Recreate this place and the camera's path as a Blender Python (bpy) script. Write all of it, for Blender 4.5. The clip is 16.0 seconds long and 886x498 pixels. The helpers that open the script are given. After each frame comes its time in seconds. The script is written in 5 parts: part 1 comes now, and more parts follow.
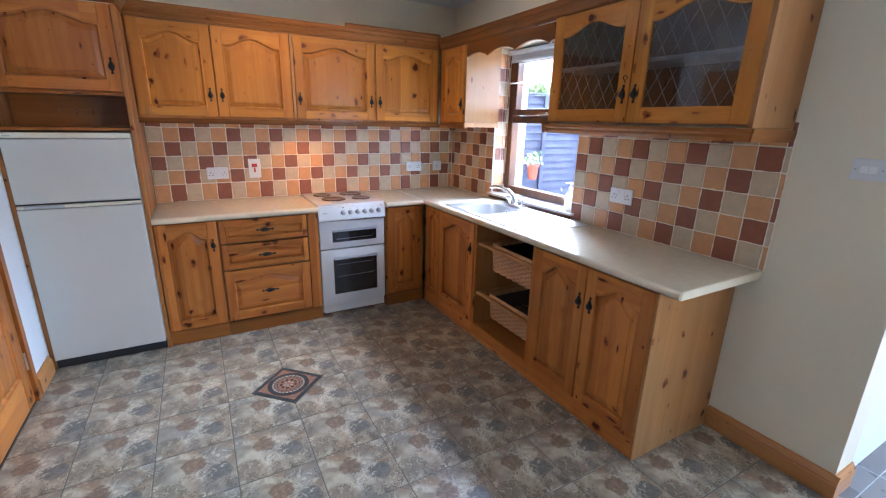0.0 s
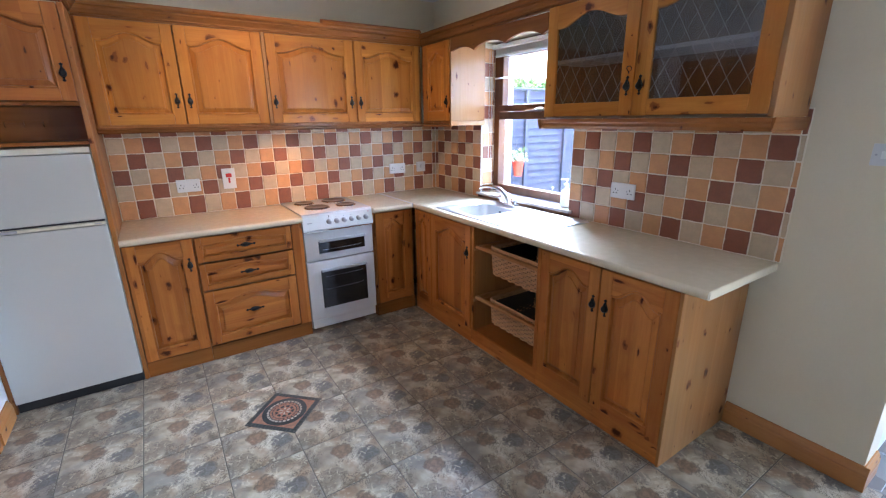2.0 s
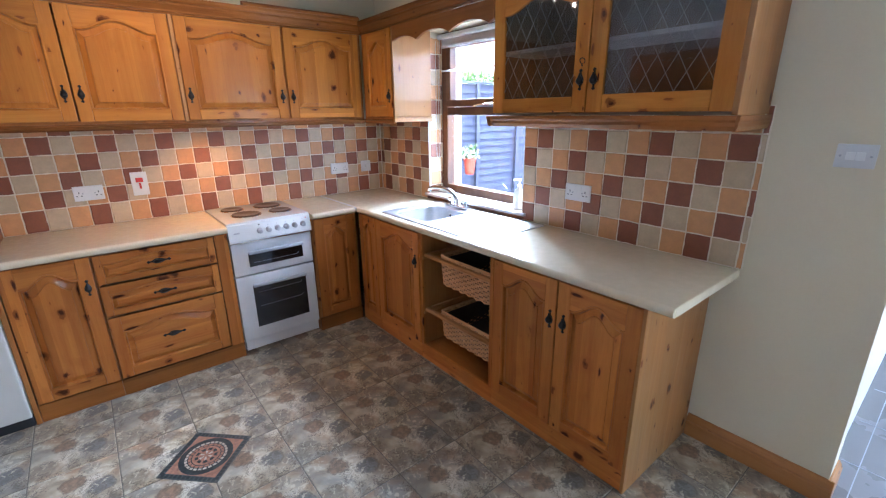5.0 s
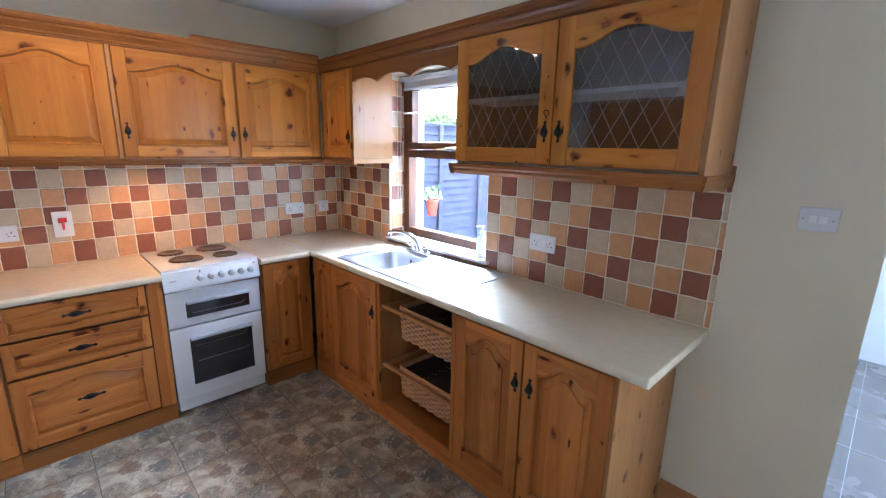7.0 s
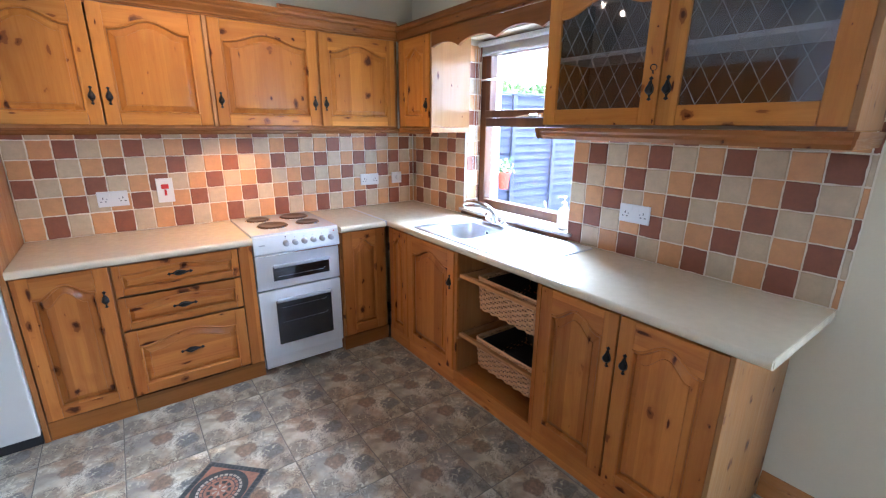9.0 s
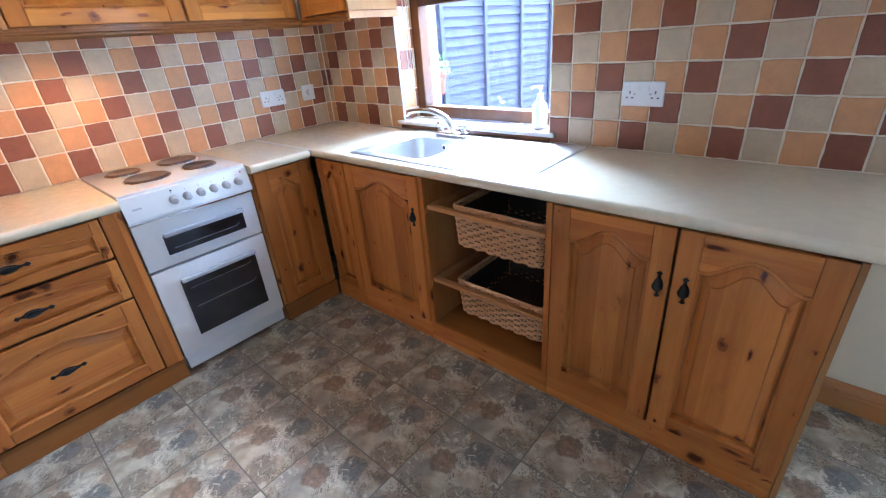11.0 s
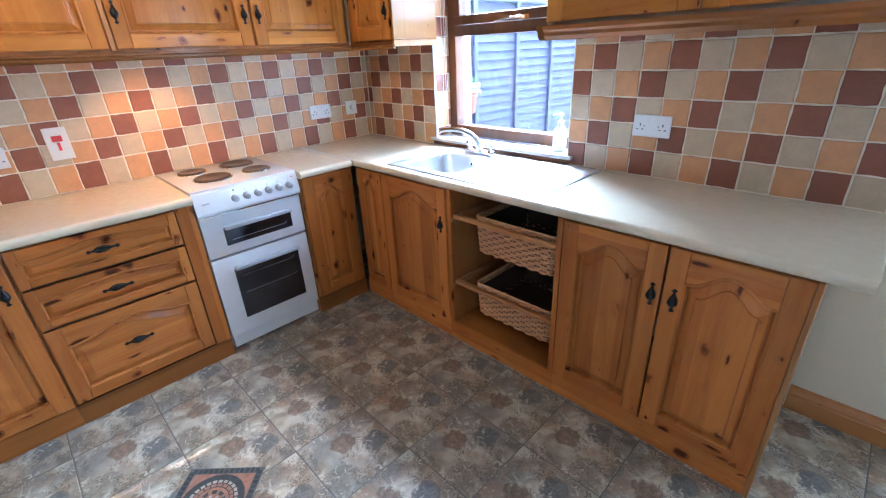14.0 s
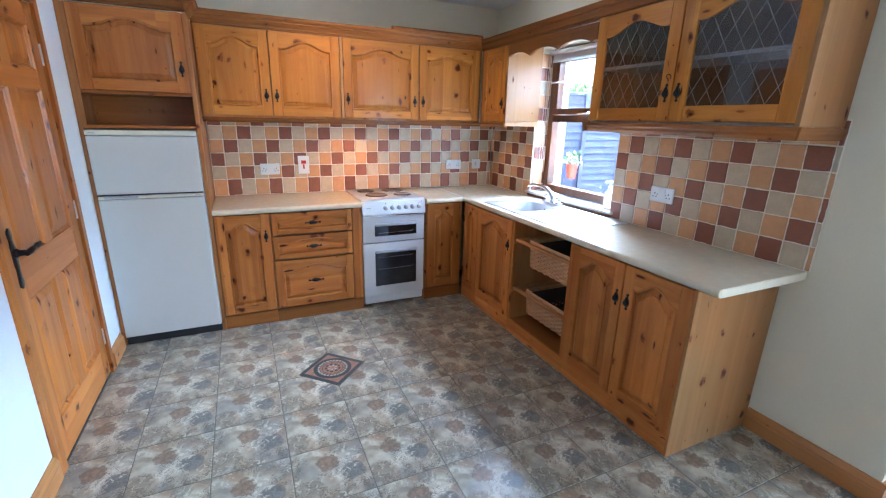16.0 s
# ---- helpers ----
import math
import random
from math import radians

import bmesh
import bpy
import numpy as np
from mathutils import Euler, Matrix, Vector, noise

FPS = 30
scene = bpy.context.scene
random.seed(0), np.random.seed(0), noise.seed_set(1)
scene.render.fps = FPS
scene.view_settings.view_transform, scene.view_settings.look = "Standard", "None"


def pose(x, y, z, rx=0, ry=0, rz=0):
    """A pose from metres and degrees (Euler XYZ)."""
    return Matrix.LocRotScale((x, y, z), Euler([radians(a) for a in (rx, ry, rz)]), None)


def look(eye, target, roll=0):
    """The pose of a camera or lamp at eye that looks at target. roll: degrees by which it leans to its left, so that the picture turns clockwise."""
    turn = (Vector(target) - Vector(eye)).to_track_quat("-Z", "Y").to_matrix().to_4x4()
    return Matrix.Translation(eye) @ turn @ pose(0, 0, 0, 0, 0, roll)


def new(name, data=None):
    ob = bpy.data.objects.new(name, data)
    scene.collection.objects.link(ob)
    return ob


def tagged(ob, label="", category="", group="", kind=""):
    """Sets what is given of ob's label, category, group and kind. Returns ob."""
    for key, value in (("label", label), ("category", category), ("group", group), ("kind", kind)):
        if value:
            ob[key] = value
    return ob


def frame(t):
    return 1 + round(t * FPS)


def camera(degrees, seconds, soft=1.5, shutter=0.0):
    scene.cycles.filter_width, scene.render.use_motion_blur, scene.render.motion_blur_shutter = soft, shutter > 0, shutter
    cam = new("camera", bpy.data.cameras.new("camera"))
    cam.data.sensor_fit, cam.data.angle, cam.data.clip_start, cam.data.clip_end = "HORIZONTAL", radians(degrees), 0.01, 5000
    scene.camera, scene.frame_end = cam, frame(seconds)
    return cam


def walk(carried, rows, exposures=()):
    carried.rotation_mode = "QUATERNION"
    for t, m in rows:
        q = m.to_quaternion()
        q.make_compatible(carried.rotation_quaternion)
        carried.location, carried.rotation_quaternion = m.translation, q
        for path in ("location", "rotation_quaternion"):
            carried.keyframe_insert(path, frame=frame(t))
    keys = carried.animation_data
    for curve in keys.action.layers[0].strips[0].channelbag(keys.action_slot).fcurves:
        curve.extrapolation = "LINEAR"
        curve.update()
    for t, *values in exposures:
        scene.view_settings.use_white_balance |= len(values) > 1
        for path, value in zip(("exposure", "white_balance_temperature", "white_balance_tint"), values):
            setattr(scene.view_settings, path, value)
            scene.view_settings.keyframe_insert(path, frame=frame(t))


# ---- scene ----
cam = camera(91.2, 16.0, soft=1.2)
PATH = [
    (0, (-2.254, -3.85, 1.543), (-1.31, -2.18, 0.978), 1.4),
    (0.5, (-2.288, -3.712, 1.557), (-1.331, -2.049, 0.991), -0.0),
    (1, (-2.312, -3.652, 1.552), (-1.329, -2.004, 0.986), -1.2),
    (1.5, (-2.319, -3.638, 1.552), (-1.303, -2.013, 0.981), -1.0),
    (2, (-2.31, -3.635, 1.551), (-1.26, -2.032, 0.977), -0.7),
    (2.5, (-2.317, -3.629, 1.555), (-1.236, -2.046, 0.983), -0.2),
    (3, (-2.309, -3.621, 1.558), (-1.21, -2.052, 0.984), -0.0),
    (5.5, (-2.031, -3.424, 1.572), (-0.788, -1.97, 0.989), 0.1),
    (6, (-1.98, -3.391, 1.628), (-0.678, -1.957, 1.129), 0.9),
    (6.5, (-1.972, -3.366, 1.629), (-0.632, -1.956, 1.161), 1.2),
    (7, (-1.977, -3.354, 1.623), (-0.627, -1.95, 1.165), 1.1),
    (7.5, (-2.013, -3.336, 1.598), (-0.711, -1.891, 1.133), 1.0),
    (8, (-2.047, -3.317, 1.583), (-0.844, -1.795, 1.094), 0.6),
    (8.5, (-2.057, -3.3, 1.572), (-0.931, -1.73, 1.056), 0.8),
    (11, (-1.863, -2.671, 1.399), (-0.551, -1.45, 0.512), -4.8),
    (11.5, (-1.708, -2.538, 1.362), (-0.358, -1.422, 0.396), -5.3),
    (12, (-1.628, -2.496, 1.357), (-0.252, -1.462, 0.339), -5.4),
    (12.5, (-1.626, -2.484, 1.342), (-0.22, -1.509, 0.307), -4.4),
    (13, (-1.672, -2.507, 1.369), (-0.267, -1.553, 0.312), -2.7),
    (13.5, (-1.848, -2.607, 1.408), (-0.472, -1.534, 0.432), -2.2),
    (14, (-2.03, -2.818, 1.476), (-0.767, -1.511, 0.639), -2.7),
    (14.5, (-2.14, -3.034, 1.496), (-1.1, -1.475, 0.797), -2.5),
    (15, (-2.197, -3.324, 1.506), (-1.35, -1.636, 0.849), -1.0),
    (15.5, (-2.268, -3.615, 1.528), (-1.441, -1.901, 0.912), 0.3),
    (16, (-2.326, -3.924, 1.537), (-1.523, -2.183, 0.967), 1.4),
]
walk(cam, [(t, look(eye, target, roll)) for t, eye, target, roll in PATH], exposures=[(0.0, 3.58, 6320, 26), (3.0, 3.63, 6320, 26), (7.0, 3.66, 6130, 24), (8.5, 3.94, 6080, 24), (11.0, 3.90, 5830, 21), (12.5, 3.94, 5780, 20), (14.0, 3.96, 5780, 20), (16.0, 3.88, 5830, 20)])

# ---- light ----
world = bpy.data.worlds.new("sky")
scene.world = world
world.use_nodes = True
wn = world.node_tree
sky = wn.nodes.new("ShaderNodeTexSky")
sky.sky_type = "NISHITA"
sky.sun_disc = False
sky.sun_elevation = radians(53.7)
sky.sun_rotation = radians(274)
wn.links.new(sky.outputs[0], wn.nodes["Background"].inputs[0])
wn.nodes["Background"].inputs[1].default_value = 0.15


def lamp(name, kind, m, energy, color, **more):
    data = bpy.data.lights.new(name, kind)
    data.energy, data.color = energy, color
    for key, value in more.items():
        if key == "size":
            data.size = value
        elif key == "size_y":
            data.shape, data.size_y = "RECTANGLE", value
        elif key == "angle":
            data.angle = value
        elif key == "radius":
            data.shadow_soft_size = value
        elif key == "cone":
            data.spot_size, data.spot_blend = radians(value), 0.6
    ob = new(name, data)
    ob.matrix_world = m
    return ob


lamp("sun", "SUN", look((-2.2, 0.15, 3.0), (0, 0, 0)), 3.8, (1, 0.94, 0.85), angle=radians(0.6))
# unseen fill lamp above the window, added to brighten the sill and worktop
lamp("sky_fill_yard", "AREA", look((0.80, -1.20, 2.95), (-0.45, -1.25, 0.9)), 10.0, (0.62, 0.79, 1.0), size=1.6, size_y=0.8)
# the open sky over the fence, which reaches the floor past the worktop
lamp("skylight_low", "AREA", look((4.6, 1.0, 5.4), (-2.2, -1.9, 0.3)), 1280.0, (0.52, 0.75, 1.0), size=7.0, size_y=3.4)
# daylight through the glazing of the next room
lamp("skylight_east", "AREA", look((2.70, -5.0, 1.62), (-2.6, -2.4, 0.0)), 6.5, (0.50, 0.75, 1.0), size=2.3, size_y=0.9)
lamp("skylight_south", "AREA", look((1.5, -6.55, 1.35), (-1.8, -2.4, 0.0)), 5.0, (0.48, 0.74, 1.0), size=1.9, size_y=1.6)
SPOTS = [(-2.00, -0.98), (-1.67, -1.03)]
for sx, sy in SPOTS:
    lamp("spot_light", "SPOT", look((sx, sy, 2.375), (sx + 0.75, sy + 0.85, 0.75)), 0.90, (1, 0.76, 0.47), radius=0.03, cone=112)
lamp("hood_light", "SPOT", look((-1.40, -0.29, 1.505), (-1.48, -0.15, 0.9)), 1.45, (1, 0.54, 0.20), radius=0.10, cone=126)


# ---- materials ----
def material(name):
    m = bpy.data.materials.new(name)
    m.use_nodes = True
    return m, m.node_tree, m.node_tree.nodes["Principled BSDF"]


def node(nt, kind, **sets):
    n = nt.nodes.new(kind)
    for key, value in sets.items():
        if key == "op":
            n.operation = value
        elif key == "feature":
            n.feature = value
        elif key == "blend":
            n.blend_type = value
        else:
            n.inputs[key.replace("_", " ")].default_value = value
    return n


def ramp(nt, source, stops):
    r = nt.nodes.new("ShaderNodeValToRGB")
    while len(r.color_ramp.elements) < len(stops):
        r.color_ramp.elements.new(0.5)
    for e, (p, c) in zip(r.color_ramp.elements, stops):
        e.position, e.color = p, (*c, 1)
    nt.links.new(source, r.inputs[0])
    return r.outputs[0]


def mix(nt, fac, a, b, blend="MIX"):
    m = nt.nodes.new("ShaderNodeMix")
    m.data_type, m.blend_type = "RGBA", blend
    for sock, val in ((m.inputs[0], fac), (m.inputs[6], a), (m.inputs[7], b)):
        if isinstance(val, (int, float)):
            sock.default_value = val
        elif isinstance(val, tuple):
            sock.default_value = (*val, 1)
        else:
            nt.links.new(val, sock)
    return m.outputs[2]


def coords(nt, scale=(1, 1, 1), spread=7.0):
    """Object coordinates, moved by a random step for each object."""
    tc = nt.nodes.new("ShaderNodeTexCoord")
    info = nt.nodes.new("ShaderNodeObjectInfo")
    step = node(nt, "ShaderNodeVectorMath", op="MULTIPLY")
    step.inputs[1].default_value = (spread, spread * 1.7, spread * 0.6)
    nt.links.new(info.outputs["Random"], step.inputs[0])
    add = node(nt, "ShaderNodeVectorMath", op="ADD")
    nt.links.new(tc.outputs["Object"], add.inputs[0])
    nt.links.new(step.outputs[0], add.inputs[1])
    mp = nt.nodes.new("ShaderNodeMapping")
    mp.inputs["Scale"].default_value = scale
    nt.links.new(add.outputs[0], mp.inputs[0])
    return mp.outputs[0], add.outputs[0], info.outputs["Random"]


def noisy(nt, vec, scale, detail=4.0, rough=0.55, distortion=0.0):
    n = node(nt, "ShaderNodeTexNoise", Scale=scale, Detail=detail, Roughness=rough, Distortion=distortion)
    nt.links.new(vec, n.inputs["Vector"])
    return n.outputs["Fac"]


def bump(nt, bsdf, height, strength, distance=0.002):
    b = node(nt, "ShaderNodeBump", Strength=strength, Distance=distance)
    nt.links.new(height, b.inputs["Height"])
    nt.links.new(b.outputs[0], bsdf.inputs["Normal"])


def pine(name, axis, light=(0.60, 0.222, 0.050), dark=(0.365, 0.099, 0.020), knots=0.29, rough=0.36):
    m, nt, b = material(name)
    s = [16.0, 16.0, 16.0]
    s[axis] = 1.1
    v, raw, rnd = coords(nt, s)
    grain = noisy(nt, v, 1.0, 5, 0.6, 0.7)
    fine = noisy(nt, v, 7.0, 3, 0.7)
    col = ramp(nt, grain, [(0.3, dark), (0.48, tuple((p + q) / 2 for p, q in zip(light, dark))), (0.68, light)])
    board = noisy(nt, raw, 2.2, 1)
    col = mix(nt, ramp(nt, board, [(0.35, (0, 0, 0)), (0.65, (0.5, 0.5, 0.5))]), col, (0.42, 0.135, 0.025))
    col = mix(nt, 0.16, col, ramp(nt, fine, [(0.35, dark), (0.6, light)]))
    # glued staves, each of its own tone
    st = node(nt, "ShaderNodeVectorMath", op="SNAP")
    st.inputs[1].default_value = tuple(40.0 if i == axis else 0.082 for i in range(3))
    nt.links.new(raw, st.inputs[0])
    wn_ = nt.nodes.new("ShaderNodeTexWhiteNoise")
    nt.links.new(st.outputs[0], wn_.inputs["Vector"])
    col = mix(nt, ramp(nt, wn_.outputs["Value"], [(0.15, (0.30, 0.30, 0.30)), (0.85, (0, 0, 0))]), col, tuple(c * 0.62 for c in dark))
    col = mix(nt, ramp(nt, wn_.outputs["Value"], [(0.70, (0, 0, 0)), (1.0, (0.28, 0.28, 0.28))]), col, tuple(min(1, c * 1.25) for c in light))
    def knot_field(across, along, tilt, lo, hi, warp_by):
        """Distance to scattered knots, each of its own size."""
        k = [across] * 3
        k[axis] = along
        kp = nt.nodes.new("ShaderNodeMapping")
        kp.inputs["Scale"].default_value = k
        kp.inputs["Rotation"].default_value = (tilt, tilt, tilt)
        nt.links.new(raw, kp.inputs[0])
        warp = node(nt, "ShaderNodeVectorMath", op="MULTIPLY_ADD")
        wob = node(nt, "ShaderNodeTexNoise", Scale=2.6, Detail=3.0)
        nt.links.new(kp.outputs[0], wob.inputs["Vector"])
        nt.links.new(wob.outputs["Color"], warp.inputs[0])
        warp.inputs[1].default_value = (warp_by,) * 3
        nt.links.new(kp.outputs[0], warp.inputs[2])
        vor = node(nt, "ShaderNodeTexVoronoi", Scale=1.0)
        nt.links.new(warp.outputs[0], vor.inputs["Vector"])
        size = node(nt, "ShaderNodeMapRange", From_Min=0.25, From_Max=0.75, To_Min=lo, To_Max=hi)
        nt.links.new(vor.outputs["Color"], size.inputs["Value"])
        near = node(nt, "ShaderNodeMath", op="MULTIPLY")
        nt.links.new(vor.outputs["Distance"], near.inputs[0])
        nt.links.new(size.outputs[0], near.inputs[1])
        return near.outputs[0]

    for across, along, tilt, lo, hi, warp_by in ((10.5, 8.0, 0.0, 5.0, 0.88, 0.42), (20.0, 6.0, 0.62, 6.0, 1.05, 0.30)):
        near = knot_field(across, along, tilt, lo, hi, warp_by)
        glow = ramp(nt, near, [(knots * 0.80, (0.30, 0.30, 0.30)), (knots * 1.5, (0, 0, 0))])
        halo = ramp(nt, near, [(knots * 0.68, (0.80, 0.80, 0.80)), (knots * 0.78, (0, 0, 0))])
        core = ramp(nt, near, [(knots * 0.42, (1, 1, 1)), (knots * 0.58, (0, 0, 0))])
        col = mix(nt, glow, col, tuple(c * 0.80 for c in dark))
        col = mix(nt, halo, col, (0.19, 0.050, 0.013))
        col = mix(nt, core, col, (0.070, 0.016, 0.005))
    hs = nt.nodes.new("ShaderNodeHueSaturation")
    nt.links.new(col, hs.inputs["Color"])
    tone = node(nt, "ShaderNodeMapRange", To_Min=0.86, To_Max=1.12)
    nt.links.new(rnd, tone.inputs["Value"])
    nt.links.new(tone.outputs[0], hs.inputs["Value"])
    nt.links.new(hs.outputs[0], b.inputs["Base Color"])
    b.inputs["Coat Weight"].default_value = 0.40
    b.inputs["Coat Roughness"].default_value = 0.17
    b.inputs["Specular IOR Level"].default_value = 0.10
    nt.links.new(ramp(nt, fine, [(0.3, (max(0.29, rough - 0.06),) * 3), (0.7, (rough + 0.12,) * 3)]), b.inputs["Roughness"])
    bump(nt, b, fine, 0.12, 0.0012)
    return m


PX, PY, PZ = pine("pine_grain_x", 0), pine("pine_grain_y", 1), pine("pine_grain_z", 2)
GX, GY, GZ = [pine("golden_pine_" + "xyz"[k], k, (0.62, 0.256, 0.048), (0.43, 0.140, 0.021), 0.30, 0.30) for k in (0, 1, 2)]
PALE = pine("pale_pine", 2, (0.56, 0.305, 0.135), (0.46, 0.225, 0.085), 0.24, 0.4)
RUNNER = pine("runner_pine", 1, (0.58, 0.275, 0.110), (0.46, 0.195, 0.066), 0.10, 0.45)
SKIRT_X, SKIRT_Y = [pine("skirting_pine_" + "xyz"[k], k, (0.56, 0.265, 0.092), (0.42, 0.165, 0.046), 0.22, 0.38) for k in (0, 1)]
DIM = pine("dim_cabinet_inside", 2, (0.36, 0.30, 0.235), (0.29, 0.235, 0.175), 0.12, 0.5)
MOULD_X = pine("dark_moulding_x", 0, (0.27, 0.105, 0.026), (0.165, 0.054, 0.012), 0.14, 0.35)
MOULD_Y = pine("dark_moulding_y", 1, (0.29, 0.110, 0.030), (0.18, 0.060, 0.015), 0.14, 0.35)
END_Z = pine("end_panel_pine", 2, (0.41, 0.208, 0.080), (0.31, 0.140, 0.047), 0.27, 0.42)
SHELL_X = pine("cabinet_pine_x", 0, (0.44, 0.165, 0.04), (0.29, 0.09, 0.019), 0.17, 0.42)
SHELL_Y = pine("cabinet_pine_y", 1, (0.44, 0.165, 0.04), (0.29, 0.09, 0.019), 0.17, 0.42)
SHELL_Z = pine("cabinet_pine_z", 2, (0.48, 0.205, 0.068), (0.36, 0.135, 0.038), 0.20, 0.42)
BROWN = pine("brown_window_wood", 2, (0.105, 0.050, 0.030), (0.066, 0.030, 0.018), 0.02, 0.35)


def plain(name, color, rough=0.5, metal=0.0, vary=0.10, scale=9.0, relief=0.0, fine=60.0, coat=0.0):
    m, nt, b = material(name)
    v, raw, rnd = coords(nt)
    big, small = noisy(nt, v, scale, 4), noisy(nt, v, fine, 3)
    lo = tuple(c * (1 - vary) for c in color)
    hi = tuple(min(1, c * (1 + vary)) for c in color)
    col = ramp(nt, big, [(0.3, lo), (0.7, hi)])
    col = mix(nt, 0.25, col, ramp(nt, small, [(0.35, lo), (0.65, hi)]))
    nt.links.new(col, b.inputs["Base Color"])
    nt.links.new(ramp(nt, big, [(0.3, (max(0.02, rough - 0.05),) * 3), (0.7, (min(1, rough + 0.07),) * 3)]), b.inputs["Roughness"])
    b.inputs["Metallic"].default_value = metal
    b.inputs["Coat Weight"].default_value = coat
    if relief:
        bump(nt, b, small, relief)
    return m


PAINT = plain("cream_wall_paint", (0.72, 0.635, 0.465), 0.75, 0, 0.035, 2.0, 0.10, 130)
WHITEWALL = plain("white_wall_paint", (0.72, 0.74, 0.74), 0.75, 0, 0.03, 2.0, 0.10, 130)
CEIL = plain("ceiling_paint", (0.74, 0.74, 0.72), 0.85, 0, 0.03, 1.5, 0.10, 90)
RENDER = plain("white_render", (0.82, 0.82, 0.80), 0.85, 0, 0.05, 3.0, 0.3, 90)
WORKTOP = plain("cream_laminate", (0.70, 0.60, 0.425), 0.19, 0, 0.04, 26.0, 0.05, 240)
ENAMEL = plain("white_enamel", (0.70, 0.71, 0.71), 0.19, 0, 0.015, 3.0, 0, 60, 0.3)
FRIDGE = plain("white_fridge_steel", (0.60, 0.595, 0.54), 0.34, 0, 0.025, 2.0, 0.03, 160)
YELLOWED = plain("yellowed_plastic", (0.74, 0.70, 0.55), 0.4, 0, 0.06, 6.0)
PLASTIC = plain("white_plastic", (0.80, 0.80, 0.78), 0.35, 0, 0.02)
GREYP = plain("grey_plastic", (0.42, 0.43, 0.45), 0.4, 0, 0.05)
BLACKP = plain("black_plastic", (0.022, 0.022, 0.024), 0.45, 0, 0.2)
IRON = plain("black_iron", (0.018, 0.017, 0.017), 0.38, 0.6, 0.3, 60.0, 0.25, 220)
DARKGLASS = plain("dark_oven_glass", (0.016, 0.016, 0.018), 0.08, 0, 0.1, 4.0, 0, 60, 0.5)
STEEL = plain("brushed_steel", (0.66, 0.67, 0.68), 0.36, 1.0, 0.05, 8.0, 0.04, 300)
CHROME = plain("chrome", (0.80, 0.81, 0.82), 0.07, 1.0, 0.02)
PLATEIRON = plain("hotplate_iron", (0.075, 0.045, 0.032), 0.48, 0.2, 0.3, 25.0, 0.1, 160)
RED = plain("red_plastic", (0.62, 0.035, 0.03), 0.35, 0, 0.08)
TERRACOTTA = plain("terracotta_red", (0.45, 0.050, 0.025), 0.6, 0, 0.12)
GROUT = plain("pale_grout", (0.82, 0.73, 0.585), 0.85, 0, 0.07, 12.0, 0.2, 200)
FLOORGROUT = plain("grey_floor_joint", (0.130, 0.118, 0.098), 0.8, 0, 0.15, 10.0, 0.1, 150)
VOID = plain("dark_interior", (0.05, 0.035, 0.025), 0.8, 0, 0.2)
WICKER = plain("willow_wicker", (0.58, 0.292, 0.130), 0.5, 0, 0.22, 40.0, 0.2, 260)
PALEFLOOR = plain("pale_glossy_floor", (0.18, 0.165, 0.15), 0.24, 0, 0.06, 3.0, 0, 60, 0.0)
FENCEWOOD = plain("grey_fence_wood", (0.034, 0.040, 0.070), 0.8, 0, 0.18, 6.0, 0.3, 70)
CONCRETE = plain("concrete_path", (0.36, 0.35, 0.33), 0.9, 0, 0.12, 3.0, 0.3, 60)
LEAF = plain("hedge_leaf", (0.055, 0.12, 0.03), 0.5, 0, 0.4, 14.0)
PETAL = plain("white_petal", (0.80, 0.76, 0.66), 0.6, 0, 0.08)
LEAD = plain("lead_strip", (0.27, 0.255, 0.235), 0.5, 0.3, 0.1)
SOAP = plain("white_soap_bottle", (0.80, 0.80, 0.77), 0.25, 0, 0.02)
BLIND = plain("white_blind_cloth", (0.80, 0.80, 0.78), 0.8, 0, 0.03, 30.0, 0.1, 300)
bl_nt = BLIND.node_tree
bl_tr = bl_nt.nodes.new("ShaderNodeBsdfTranslucent")
bl_tr.inputs[0].default_value = (0.85, 0.86, 0.86, 1)
bl_mx = bl_nt.nodes.new("ShaderNodeMixShader")
bl_mx.inputs[0].default_value = 0.6
bl_nt.links.new(bl_nt.nodes["Principled BSDF"].outputs[0], bl_mx.inputs[1])
bl_nt.links.new(bl_tr.outputs[0], bl_mx.inputs[2])
bl_nt.links.new(bl_mx.outputs[0], bl_nt.nodes["Material Output"].inputs[0])
T_BEIGE = plain("beige_glazed_tile", (0.57, 0.43, 0.275), 0.42, 0, 0.10, 22.0, 0.06, 90, 0.0)
T_APRICOT = plain("apricot_glazed_tile", (0.62, 0.300, 0.125), 0.42, 0, 0.10, 22.0, 0.06, 90, 0.0)
T_BROWN = plain("brown_glazed_tile", (0.255, 0.080, 0.036), 0.45, 0, 0.14, 22.0, 0.06, 90, 0.0)
M_DARK = plain("mosaic_dark_green", (0.028, 0.036, 0.034), 0.35, 0, 0.3, 60.0)
M_TERRA = plain("mosaic_terracotta", (0.28, 0.125, 0.075), 0.4, 0, 0.25, 60.0)
M_JOINT = plain("mosaic_joint", (0.085, 0.090, 0.080), 0.6, 0, 0.2, 60.0)
M_CREAM = plain("mosaic_cream", (0.36, 0.31, 0.24), 0.4, 0, 0.2, 60.0)


